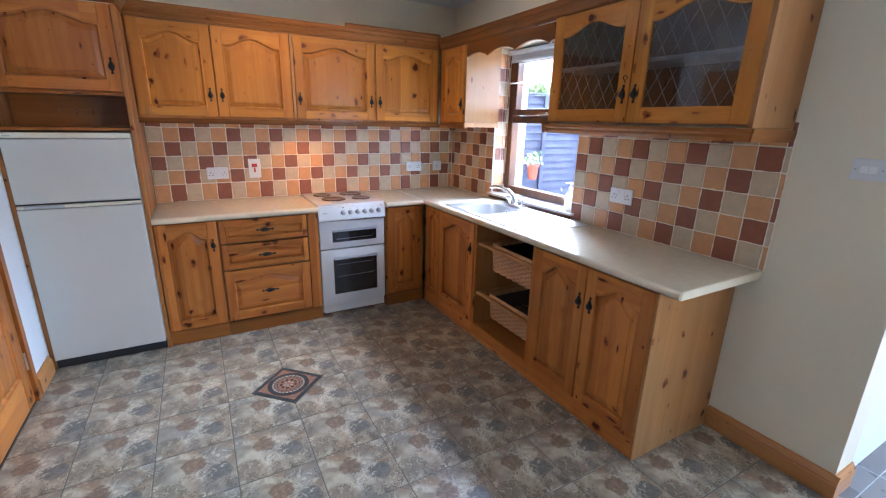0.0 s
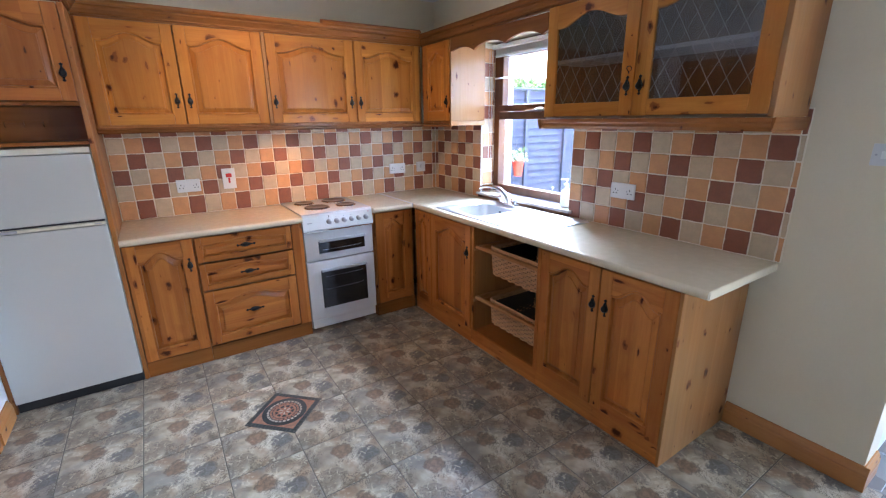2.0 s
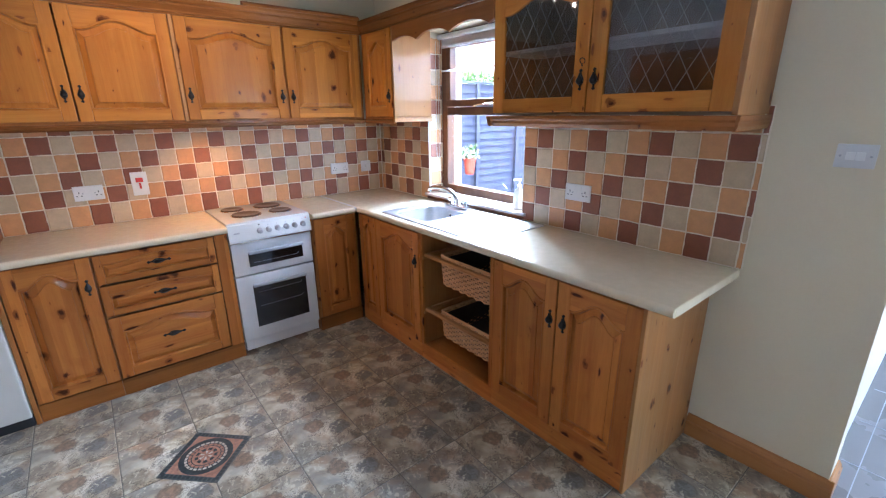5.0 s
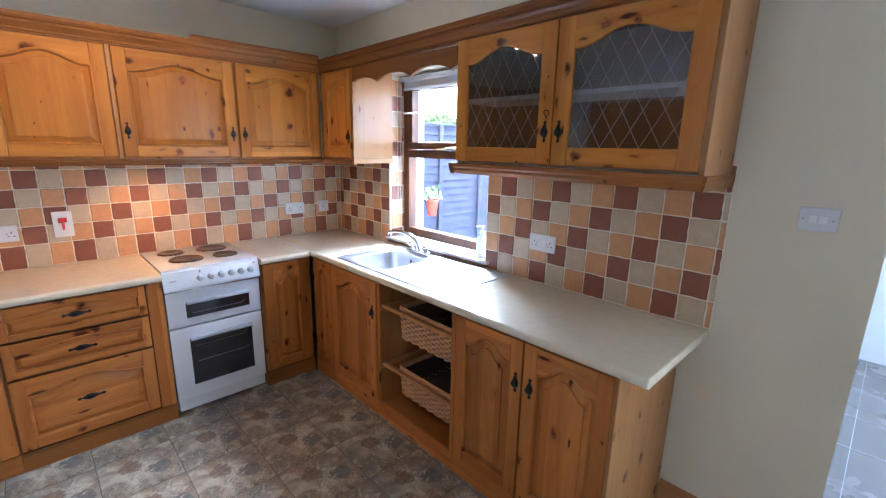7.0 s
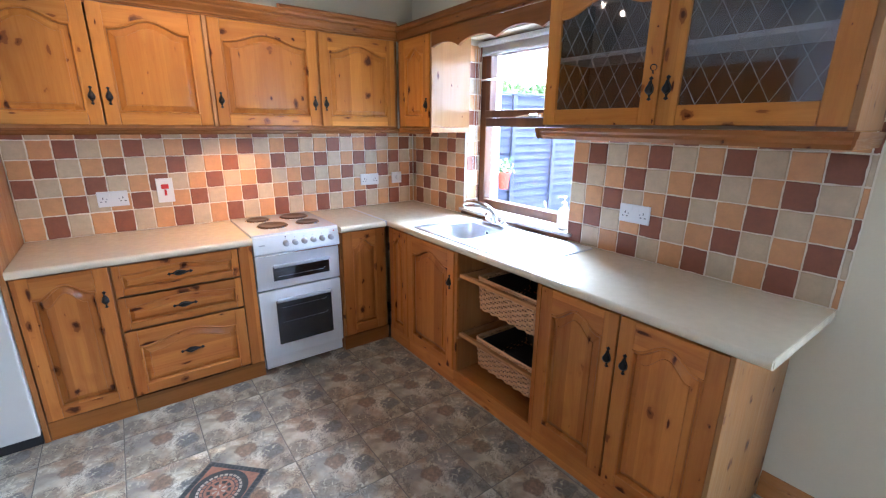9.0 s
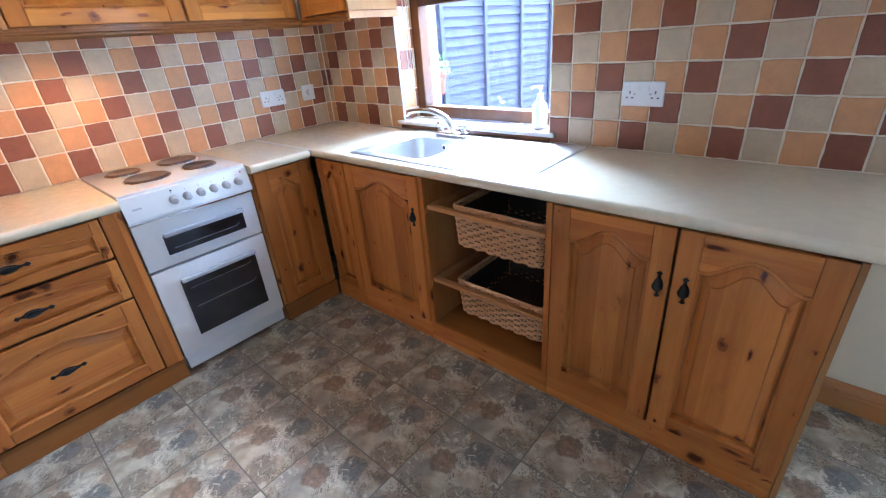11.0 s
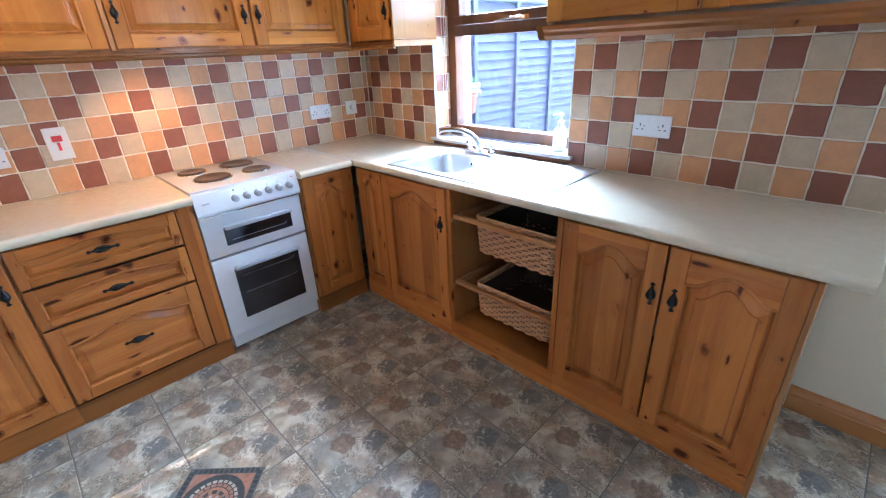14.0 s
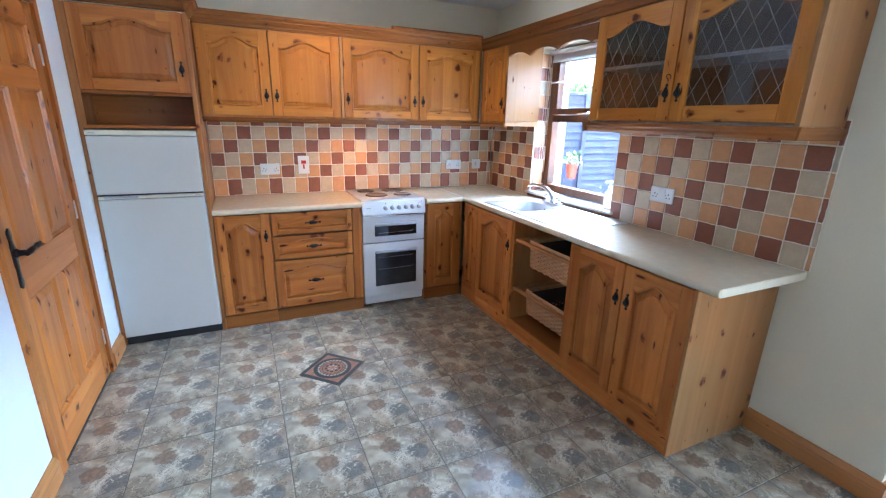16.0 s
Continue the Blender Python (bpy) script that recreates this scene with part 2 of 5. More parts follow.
def glassy(name, tint, alpha, rough):
    """A thin pane: mostly clear, with a real gloss on top."""
    m, nt, b = material(name)
    out = nt.nodes["Material Output"]
    clear = nt.nodes.new("ShaderNodeBsdfTransparent")
    clear.inputs[0].default_value = (*tint, 1)
    gloss = node(nt, "ShaderNodeBsdfGlossy", Roughness=rough)
    fres = node(nt, "ShaderNodeLayerWeight", Blend=0.5)
    steep = node(nt, "ShaderNodeMath", op="POWER")
    steep.inputs[1].default_value = 4.0
    nt.links.new(fres.outputs["Facing"], steep.inputs[0])
    lift = node(nt, "ShaderNodeMath", op="MULTIPLY_ADD")
    lift.inputs[1].default_value, lift.inputs[2].default_value = 0.6, alpha
    nt.links.new(steep.outputs[0], lift.inputs[0])
    mx = nt.nodes.new("ShaderNodeMixShader")
    nt.links.new(lift.outputs[0], mx.inputs[0])
    nt.links.new(clear.outputs[0], mx.inputs[1])
    nt.links.new(gloss.outputs[0], mx.inputs[2])
    nt.links.new(mx.outputs[0], out.inputs[0])
    return m


PANE = glassy("window_glass", (0.97, 0.98, 0.98), 0.04, 0.01)
CABGLASS = glassy("cabinet_glass", (0.72, 0.71, 0.70), 0.09, 0.03)


def floor_tile(name, seed):
    """Printed stone: cream and olive clouds with a slate-grey and a brown oval, crackled in places."""
    m, nt, b = material(name)
    tc = nt.nodes.new("ShaderNodeTexCoord")
    sh = node(nt, "ShaderNodeVectorMath", op="ADD")
    sh.inputs[1].default_value = (seed * 3.1, seed * 1.7, 0)
    nt.links.new(tc.outputs["Object"], sh.inputs[0])
    wide, raw, rnd = coords(nt, (1, 1, 1), 3.0)
    v = sh.outputs[0]
    cloud = noisy(nt, v, 7.5, 4, 0.50, 0.9)
    col = ramp(nt, cloud, [(0.34, (0.150, 0.108, 0.070)), (0.44, (0.255, 0.198, 0.130)), (0.53, (0.355, 0.292, 0.196)), (0.62, (0.455, 0.390, 0.280)), (0.72, (0.53, 0.47, 0.355))])
    slate = noisy(nt, wide, 4.5, 3, 0.5, 0.6)
    col = mix(nt, ramp(nt, slate, [(0.48, (0, 0, 0)), (0.62, (0.65, 0.65, 0.65))]), col, (0.168, 0.164, 0.142))
    warm = noisy(nt, v, 6.0, 3, 0.5, 0.8)
    col = mix(nt, ramp(nt, warm, [(0.52, (0, 0, 0)), (0.64, (0.65, 0.65, 0.65))]), col, (0.300, 0.178, 0.092))
    fleck = noisy(nt, v, 46.0, 3, 0.55, 0.8)
    vein = noisy(nt, v, 34.0, 3, 0.55, 1.4)
    ridge = node(nt, "ShaderNodeMath", op="SUBTRACT")
    ridge.inputs[1].default_value = 0.5
    nt.links.new(vein, ridge.inputs[0])
    ridged = node(nt, "ShaderNodeMath", op="ABSOLUTE")
    nt.links.new(ridge.outputs[0], ridged.inputs[0])
    line = ramp(nt, ridged.outputs[0], [(0.016, (1, 1, 1)), (0.040, (0, 0, 0))])
    wob = node(nt, "ShaderNodeTexNoise", Scale=20.0, Detail=4.0, Roughness=0.55)
    nt.links.new(v, wob.inputs["Vector"])
    off = node(nt, "ShaderNodeVectorMath", op="MULTIPLY_ADD")
    nt.links.new(wob.outputs["Color"], off.inputs[0])
    off.inputs[1].default_value = (0.060, 0.060, 0)
    nt.links.new(tc.outputs["Object"], off.inputs[2])
    turn = 1 if seed < 1.01 else -1
    spots = ((0.086, -0.028, 0.053, (0.112, 0.110, 0.102), 0.86), (-0.018, 0.055, 0.050, (0.165, 0.090, 0.050), 0.86), (-0.112, -0.085, 0.062, (0.150, 0.116, 0.076), 0.55), (0.050, 0.130, 0.040, (0.150, 0.138, 0.108), 0.50))
    for bx, by, br, tone, much in spots:
        dist = node(nt, "ShaderNodeVectorMath", op="DISTANCE")
        nt.links.new(off.outputs[0], dist.inputs[0])
        dist.inputs[1].default_value = (bx + 0.030 + 0.010 * turn, by + 0.030, 0)
        far = node(nt, "ShaderNodeMapRange", From_Min=br * 0.78, From_Max=br * 1.08, To_Min=1.0, To_Max=0.0)
        nt.links.new(dist.outputs["Value"], far.inputs["Value"])
        inner = mix(nt, ramp(nt, fleck, [(0.40, (0, 0, 0)), (0.60, (1, 1, 1))]), tuple(c * 0.72 for c in tone), tuple(min(1, c * 1.40) for c in tone))
        # a broken dark outline round each oval
        rim = node(nt, "ShaderNodeMath", op="MULTIPLY")
        nt.links.new(ramp(nt, far.outputs[0], [(0.10, (0, 0, 0)), (0.45, (0.75 * much,) * 3), (0.85, (0, 0, 0))]), rim.inputs[0])
        nt.links.new(ramp(nt, vein, [(0.42, (0, 0, 0)), (0.54, (1, 1, 1))]), rim.inputs[1])
        soft = node(nt, "ShaderNodeMath", op="MULTIPLY")
        soft.inputs[1].default_value = much
        nt.links.new(far.outputs[0], soft.inputs[0])
        col = mix(nt, soft.outputs[0], col, inner)
        col = mix(nt, rim.outputs[0], col, (0.075, 0.056, 0.040))
    # crackle in loose groups, dark and pale
    patch = node(nt, "ShaderNodeMath", op="MULTIPLY")
    nt.links.new(ramp(nt, noisy(nt, v, 9.0, 2), [(0.46, (0, 0, 0)), (0.55, (0.85, 0.85, 0.85))]), patch.inputs[0])
    nt.links.new(line, patch.inputs[1])
    col = mix(nt, patch.outputs[0], col, (0.095, 0.072, 0.048))
    pale = node(nt, "ShaderNodeMath", op="MULTIPLY")
    nt.links.new(ramp(nt, noisy(nt, v, 10.5, 2), [(0.48, (0, 0, 0)), (0.60, (0.7, 0.7, 0.7))]), pale.inputs[0])
    nt.links.new(ramp(nt, fleck, [(0.54, (0, 0, 0)), (0.60, (1, 1, 1))]), pale.inputs[1])
    col = mix(nt, pale.outputs[0], col, (0.56, 0.49, 0.35))
    nt.links.new(col, b.inputs["Base Color"])
    nt.links.new(ramp(nt, fleck, [(0.3, (0.28,) * 3), (0.7, (0.40,) * 3)]), b.inputs["Roughness"])
    b.inputs["Specular IOR Level"].default_value = 0.6
    bump(nt, b, fleck, 0.45, 0.0020)
    return m


SLATE = [floor_tile("slate_print_a", 1.0), floor_tile("slate_print_b", 1.02)]


# ---- builders ----
def box(bm, x0, x1, y0, y1, z0, z1, bevel=0.0):
    xs, ys, zs = sorted((x0, x1)), sorted((y0, y1)), sorted((z0, z1))
    vs = [bm.verts.new((x, y, z)) for x in xs for y in ys for z in zs]
    fs = [bm.faces.new([vs[i] for i in f]) for f in ((0, 1, 3, 2), (4, 6, 7, 5), (0, 4, 5, 1), (2, 3, 7, 6), (0, 2, 6, 4), (1, 5, 7, 3))]
    if bevel:
        edges = list({e for f in fs for e in f.edges})
        bmesh.ops.bevel(bm, geom=edges, offset=bevel, segments=2, affect="EDGES", profile=0.6)
    return bm


def boxes(*items, bevel=0.0):
    bm = bmesh.new()
    for it in items:
        box(bm, *it, bevel=bevel)
    return bm


def loops(bm, rings, close=True, cap=True):
    """Skin between rings of equally many points."""
    made = [[bm.verts.new(p) for p in r] for r in rings]
    n = len(made[0])
    for a, b in zip(made, made[1:]):
        for i in range(n if close else n - 1):
            j = (i + 1) % n
            bm.faces.new((a[i], a[j], b[j], b[i]))
    if cap:
        bm.faces.new(made[0][::-1])
        bm.faces.new(made[-1])
    return bm


def tube(bm, points, radius, sides=8, cap=True):
    rings = []
    pts = [Vector(p) for p in points]
    for i, p in enumerate(pts):
        d = (pts[min(i + 1, len(pts) - 1)] - pts[max(i - 1, 0)]).normalized()
        a = d.orthogonal().normalized() if abs(d.z) > 0.9 else d.cross(Vector((0, 0, 1))).normalized()
        c = d.cross(a)
        r = radius[i] if isinstance(radius, (list, tuple)) else radius
        rings.append([p + (a * math.cos(t) + c * math.sin(t)) * r for t in (2 * math.pi * k / sides for k in range(sides))])
    return loops(bm, rings, True, cap)


def lathe(bm, profile, m, sides=20, flat=1.0):
    """Turns (radius, height) pairs about the local z axis; m places it."""
    rings = [[m @ Vector((r * math.cos(2 * math.pi * k / sides), flat * r * math.sin(2 * math.pi * k / sides), h)) for k in range(sides)] for r, h in profile]
    return loops(bm, rings)


def sweep(bm, section, start, end, out, up=Vector((0, 0, 1))):
    """A moulding: section points (out, up) carried from start to end."""
    out = Vector(out)
    return loops(bm, [[Vector(q) + out * a + up * b for a, b in section] for q in (start, end)])


def part(name, bm, mat, parent=None, label="", smooth=False):
    bmesh.ops.recalc_face_normals(bm, faces=bm.faces)
    me = bpy.data.meshes.new(name)
    bm.to_mesh(me)
    bm.free()
    me.materials.append(mat)
    if smooth:
        for p in me.polygons:
            p.use_smooth = True
        me.set_sharp_from_angle(angle=radians(38))
    ob = new(name, me)
    if parent:
        ob.parent = parent
        if parent.type == "EMPTY":
            ob.matrix_parent_inverse = Matrix.Translation(parent.location).inverted()
    if label:
        tagged(ob, label)
    return ob


def thing(name, at, label, category, group="", kind=""):
    ob = new(name)
    ob.location = at
    ob.empty_display_size = 0.1
    return tagged(ob, label, category, group, kind)


def setting(name, bm, mat, label, category):
    return tagged(part(name, bm, mat), label, category, kind="structure")


# ---- the shell ----
CEILING, WEND, LEFT, SOUTH = 2.54, -3.36, -3.19, -6.3
WIN_Y0, WIN_Y1, WIN_Z0, WIN_Z1 = -1.675, -0.715, 0.93, 2.12
setting("floor_slab", boxes((LEFT - 0.3, 0.05, SOUTH - 0.3, 0.3, -0.2, -0.0016)), FLOORGROUT, "grey joint bed under the slate-pattern floor", "floor")
wall_back = setting("wall_north", boxes((LEFT - 0.3, 0.0, 0.0, 0.3, -0.2, CEILING)), PAINT, "cream painted kitchen wall with tiled splashback", "wall")
wall_right = setting("wall_east", boxes(
    (0.0, 0.285, WIN_Y1, 0.3, -0.2, CEILING), (0.0, 0.285, -1.95, WIN_Y0, -0.2, CEILING), (0.0, 0.17, WEND, -1.95, -0.2, CEILING),
    (0.0, 0.285, WIN_Y0, WIN_Y1, -0.2, WIN_Z0 - 0.02), (0.0, 0.285, WIN_Y0, WIN_Y1, WIN_Z1, CEILING)), PAINT, "cream painted kitchen wall with a window opening", "wall")
D0, D1, DTOP = -1.79, -0.965, 2.03
setting("wall_west", boxes((LEFT - 0.14, LEFT, D1, 0.0, 0, CEILING), (LEFT - 0.14, LEFT, SOUTH, D0, 0, CEILING), (LEFT - 0.14, LEFT, D0, D1, DTOP, CEILING)), WHITEWALL, "white painted wall with a pine door", "wall")
setting("wall_passage", boxes((LEFT - 1.2, LEFT - 1.1, D0 - 0.5, D1 + 0.5, 0, CEILING)), WHITEWALL, "plain wall behind the door", "wall")
setting("wall_south", boxes((LEFT - 0.14, 0.0, SOUTH - 0.2, SOUTH, 0, CEILING)), PAINT, "plain cream wall closing the kitchen", "wall")
setting("ceiling", boxes((LEFT - 0.3, 0.285, SOUTH - 0.2, 0.3, CEILING, CEILING + 0.15)), CEIL, "matt off-white kitchen ceiling", "ceiling")
# sun room past the end of the wall
setting("floor_sunroom", boxes((0.05, 2.9, SOUTH - 0.3, WEND + 0.02, -0.2, -0.002)), PALEFLOOR, "pale glossy tiled floor of the bright next room", "floor")
setting("wall_sunroom_north", boxes((0.17, 2.9, WEND + 0.02, WEND + 0.24, -0.2, CEILING)), WHITEWALL, "white painted wall of the next room", "wall")
setting("wall_sunroom_east", boxes((2.75, 2.9, SOUTH - 0.3, WEND + 0.02, -0.2, 1.28), (2.75, 2.9, SOUTH - 0.3, -6.0, 1.28, CEILING), (2.75, 2.9, -3.6, WEND + 0.02, 1.28, CEILING), (2.75, 2.9, -6.0, -3.6, 2.2, CEILING)), WHITEWALL, "white wall of the next room with a wide window opening", "wall")
setting("wall_sunroom_south", boxes((0.0, 2.9, SOUTH - 0.5, SOUTH - 0.3, -0.2, 0.5), (0.0, 2.9, SOUTH - 0.5, SOUTH - 0.3, 2.2, CEILING), (0.0, 0.5, SOUTH - 0.5, SOUTH - 0.3, 0.5, 2.2), (2.5, 2.9, SOUTH - 0.5, SOUTH - 0.3, 0.5, 2.2)), WHITEWALL, "white wall with the garden glazing opening", "wall")
setting("wall_sunroom_link", boxes((0.0, 0.17, SOUTH - 0.3, SOUTH, -0.2, CEILING)), WHITEWALL, "short white wall joining the two rooms", "wall")
setting("ceiling_sunroom", boxes((0.286, 2.9, SOUTH - 0.5, WEND + 0.24, CEILING, CEILING + 0.12)), CEIL, "white ceiling of the next room", "ceiling")
setting("window_ledge", boxes((2.70, 2.752, -6.0, -3.6, 1.25, 1.285), bevel=0.004), GREYP, "dark ledge under the sun room window", "sill")
bm = bmesh.new()
for k in range(1, 8):
    box(bm, 0.06, 2.75, -3.42 - 0.42 * k, -3.424 - 0.42 * k, -0.002, -0.0005)
    box(bm, 0.06 + 0.42 * (k - 1) + 0.3, 0.064 + 0.42 * (k - 1) + 0.3, SOUTH - 0.3, WEND, -0.002, -0.0005)
box(bm, 0.06, 2.75, -3.42, -3.424, -0.002, -0.0005)
setting("floor_joint", bm, GREYP, "thin grey joints of the pale floor", "floor")

SKIRT = [(0, 0), (0.020, 0), (0.020, 0.070), (0.017, 0.078), (0.020, 0.084), (0.014, 0.100), (0.008, 0.108), (0.006, 0.115), (0, 0.115)]


def skirting(name, a, b, out, mat):
    bm = sweep(bmesh.new(), SKIRT, a, b, out)
    return setting(name, bm, mat, "varnished pine skirting board with a moulded top", "skirting board")


skirting("baseboard_east", (0, -2.815, 0), (0, WEND - 0.02, 0), (-1, 0, 0), SKIRT_Y)
skirting("baseboard_end", (-0.0, WEND, 0), (0.17, WEND, 0), (0, -1, 0), SKIRT_X)
skirting("baseboard_west", (LEFT, -0.64, 0), (LEFT, D1 + 0.068, 0), (1, 0, 0), SKIRT_Y)
skirting("baseboard_west_near", (LEFT, D0 - 0.068, 0), (LEFT, SOUTH, 0), (1, 0, 0), SKIRT_Y)
# reveal of the kitchen window and its painted outer half
setting("window_reveal", boxes((0.205, 0.29, WIN_Y1 - 0.045, WIN_Y1, WIN_Z0 - 0.02, WIN_Z1), (0.205, 0.29, WIN_Y0, WIN_Y0 + 0.012, WIN_Z0 - 0.02, WIN_Z1)), RENDER, "sunlit white rendered outer reveal", "window reveal")


# ---- doors, fronts and handles ----
class Side:
    """Maps (u, w, z): u along the run, w out of the front, to the world."""

    def __init__(self, face, front):
        self.face, self.front = face, front
        self.hgrain = PX if face == "back" else PY
        self.zgrain = PZ

    def p(self, u, w, z):
        return Vector((u, self.front - w, z)) if self.face == "back" else Vector((self.front - w, u, z))

    def box(self, bm, u0, u1, w0, w1, z0, z1, bevel=0.0):
        a, b = self.p(u0, w0, z0), self.p(u1, w1, z1)
        return box(bm, a.x, b.x, a.y, b.y, a.z, b.z, bevel)


def arch(s, rise):
    """Height of the cathedral arch at s from -1 to 1."""
    a = abs(s)
    return rise * (0.5 + 0.5 * math.cos(math.pi * min(1, a / 0.90))) ** 0.9


def arch_ring(side, u0, u1, z0, z1, rise, w, n=18):
    """Closed ring of an opening whose shoulders are at z1 - rise."""
    pts = [side.p(u0, w, z0), side.p(u1, w, z0)]
    for k in range(n + 1):
        s = 1 - 2 * k / n
        pts.append(side.p((u0 + u1) / 2 + s * (u1 - u0) / 2, w, z1 - rise + arch(s, rise)))
    return pts


def cup_handle(side, u, z, upright, parent, w0=0.022):
    """Black iron pull: pear drop on a plate with pointed ends."""
    bm = bmesh.new()
    long = 0.092 if upright else 0.122
    outline = [(0, -0.5), (0.10, -0.43), (0.035, -0.36), (0.05, -0.28), (0.16, -0.15), (0.17, 0.0), (0.12, 0.14), (0.05, 0.24), (0.04, 0.34), (0.10, 0.42), (0, 0.5)]
    ring = [(a * long, b * long) for a, b in outline] + [(-a * long, b * long) for a, b in outline[-2:0:-1]]

    def place(a, b, w):
        return side.p(u + a, w, z + b) if upright else side.p(u + b, w, z + a * 0.74)

    loops(bm, [[place(a, b, w0) for a, b in ring], [place(a, b, w0 + 0.003) for a, b in ring], [place(a * 0.8, b * 0.97, w0 + 0.0045) for a, b in ring]])
    rings = []
    for b, r in ((-0.23, 0.004), (-0.18, 0.011), (-0.09, 0.0165), (0.0, 0.0155), (0.09, 0.011), (0.19, 0.006), (0.30, 0.004)):
        rings.append([place(r * math.cos(t), b * long, w0 + 0.009 + 0.9 * r * math.sin(t)) for t in (2 * math.pi * k / 10 for k in range(10))])
    loops(bm, rings)
    return part("handle", bm, IRON, parent, "black wrought-iron pull", smooth=True)


def front(side, u0, u1, z0, z1, parent, name="door", rise=0.052, frame=0.062, handle=None, glazed=False, upright=True):
    """A pine framed front: stiles, rails, a fielded panel with an arched top, or leaded glass."""
    T = 0.022
    hg = side.hgrain
    i0, i1, zb, zt = u0 + frame, u1 - frame, z0 + frame, z1 - frame * 0.9
    base = bmesh.new()
    if glazed:
        side.box(base, u0 + 0.004, i0 - 0.01, 0.001, 0.004, z0 + 0.004, z1 - 0.004)
        side.box(base, i1 + 0.01, u1 - 0.004, 0.001, 0.004, z0 + 0.004, z1 - 0.004)
    else:
        side.box(base, u0 + 0.003, u1 - 0.003, 0.001, 0.006, z0 + 0.003, z1 - 0.003)
    door = part(name, base, side.zgrain if upright else hg, parent)
    stile_mat = side.zgrain
    for a, b in ((u0, i0), (i1, u1)):
        part("stile", side.box(bmesh.new(), a, b, 0.004, T, z0, z1, 0.004), stile_mat, door)
    part("bottom_rail", side.box(bmesh.new(), i0 + 0.0005, i1 - 0.0005, 0.004, T - 0.0008, z0 + 0.001, zb, 0.004), hg, door)
    n = 20
    bm = bmesh.new()
    lo, hi = [], []
    for k in range(n + 1):
        s = -1 + 2 * k / n
        uu = (i0 + i1) / 2 + s * ((i1 - i0) / 2 - 0.0005)
        lo.append((uu, zt - rise + arch(s, rise)))
        hi.append((uu, z1 - 0.001))
    ringdefs = []
    for d, w in ((0.0, 0.004), (0.0, T - 0.005), (0.004, T - 0.0008)):
        ringdefs.append([side.p(a, w, z + d) for a, z in lo] + [side.p(a, w, z - d * 0.5) for a, z in reversed(hi)])
    loops(bm, ringdefs)
    part("top_rail", bm, hg, door, smooth=True)
    if glazed:
        glass = part("glass_pane", loops(bmesh.new(), [arch_ring(side, i0 - 0.006, i1 + 0.006, zb - 0.006, zt + 0.006, rise, w) for w in (0.006, 0.010)]), CABGLASS, door, "leaded glass pane")
        glass.visible_shadow = False
        bm = bmesh.new()
        du, dz = 0.077, 0.134
        mid, zbot = (i0 + i1) / 2, zb
        width, tall = i1 - i0, zt - zb

        def inside(a, z):
            return i0 <= a <= i1 and zb <= z <= zt - rise + arch((a - mid) / (width / 2), rise)

        for sign in (1, -1):
            for k in range(-12, 13):
                run = []
                for q in range(0, 81):
                    z = zb + tall * q / 80
                    a = mid + du * k + sign * (z - zbot) * du / dz
                    if inside(a, z):
                        run.append((a, z))
                if len(run) > 2:
                    (a0, za), (a1, zc) = run[0], run[-1]
                    e = 0.0017
                    loops(bm, [[side.p(a0 - e, 0.0105, za), side.p(a0 + e, 0.0105, za), side.p(a0, 0.0125, za)], [side.p(a1 - e, 0.0105, zc), side.p(a1 + e, 0.0105, zc), side.p(a1, 0.0125, zc)]])
        part("lead_lattice", bm, LEAD, door, "thin lead strips in a diamond pattern")
    else:
        rings = []
        k = min(1.0, (zt - zb - rise) / 0.12, (i1 - i0) / 0.15)
        for d, w in ((-0.003, 0.006), (-0.002, 0.0225), (0.0015, 0.0242), (0.005, 0.0238), (0.008, 0.0205), (0.0095, 0.0150), (0.0105, 0.0066), (0.0135, 0.0066), (0.0365, 0.0165), (0.0375, 0.0155), (0.0390, 0.0155), (0.0400, 0.0200), (0.0440, 0.0205)):
            rings.append(arch_ring(side, i0 + d * k, i1 - d * k, zb + d * k, zt - d * k * 1.1, rise, w))
        part("panel", loops(bmesh.new(), rings), side.zgrain if upright else hg, door)
    if handle:
        cup_handle(side, handle[0], handle[1], handle[2], door)
    return door


def drawer(side, u0, u1, z0, z1, parent, rise, hz):
    d = front(side, u0, u1, z0, z1, parent, "drawer_front", rise, 0.034 if z1 - z0 < 0.25 else 0.055, None, False, False)
    cup_handle(side, (u0 + u1) / 2, hz, False, d)
    return d


BACK = Side("back", -0.582)
RIGHT = Side("right", -0.586)
WBACK = Side("back", -0.310)
WRIGHT = Side("right", -0.310)


def base_shell(name, side, u0, u1, label, group="base cabinets", left=True, right=True, plinth=True, depth=0.57, back=True):
    """Carcass of a floor unit from the wall to the front."""
    mid = side.p((u0 + u1) / 2, 0, 0)
    t = thing(name, (mid.x, mid.y, 0), label, "cabinet", group)
    for a in (u0, u1 - 0.018):
        part("side_panel", side.box(bmesh.new(), a, a + 0.018, -depth, 0, 0.0, 0.862), SHELL_Z, t)
    part("bottom_panel", side.box(bmesh.new(), u0 + 0.018, u1 - 0.018, -depth, 0, 0.085, 0.103), SHELL_X if side.face == "back" else SHELL_Y, t)
    if back:
        part("back_panel", side.box(bmesh.new(), u0 + 0.018, u1 - 0.018, -depth, -depth + 0.008, 0.103, 0.862), DIM, t)
    if plinth:
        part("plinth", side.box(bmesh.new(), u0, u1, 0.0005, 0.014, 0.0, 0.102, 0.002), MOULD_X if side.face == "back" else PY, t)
    return t


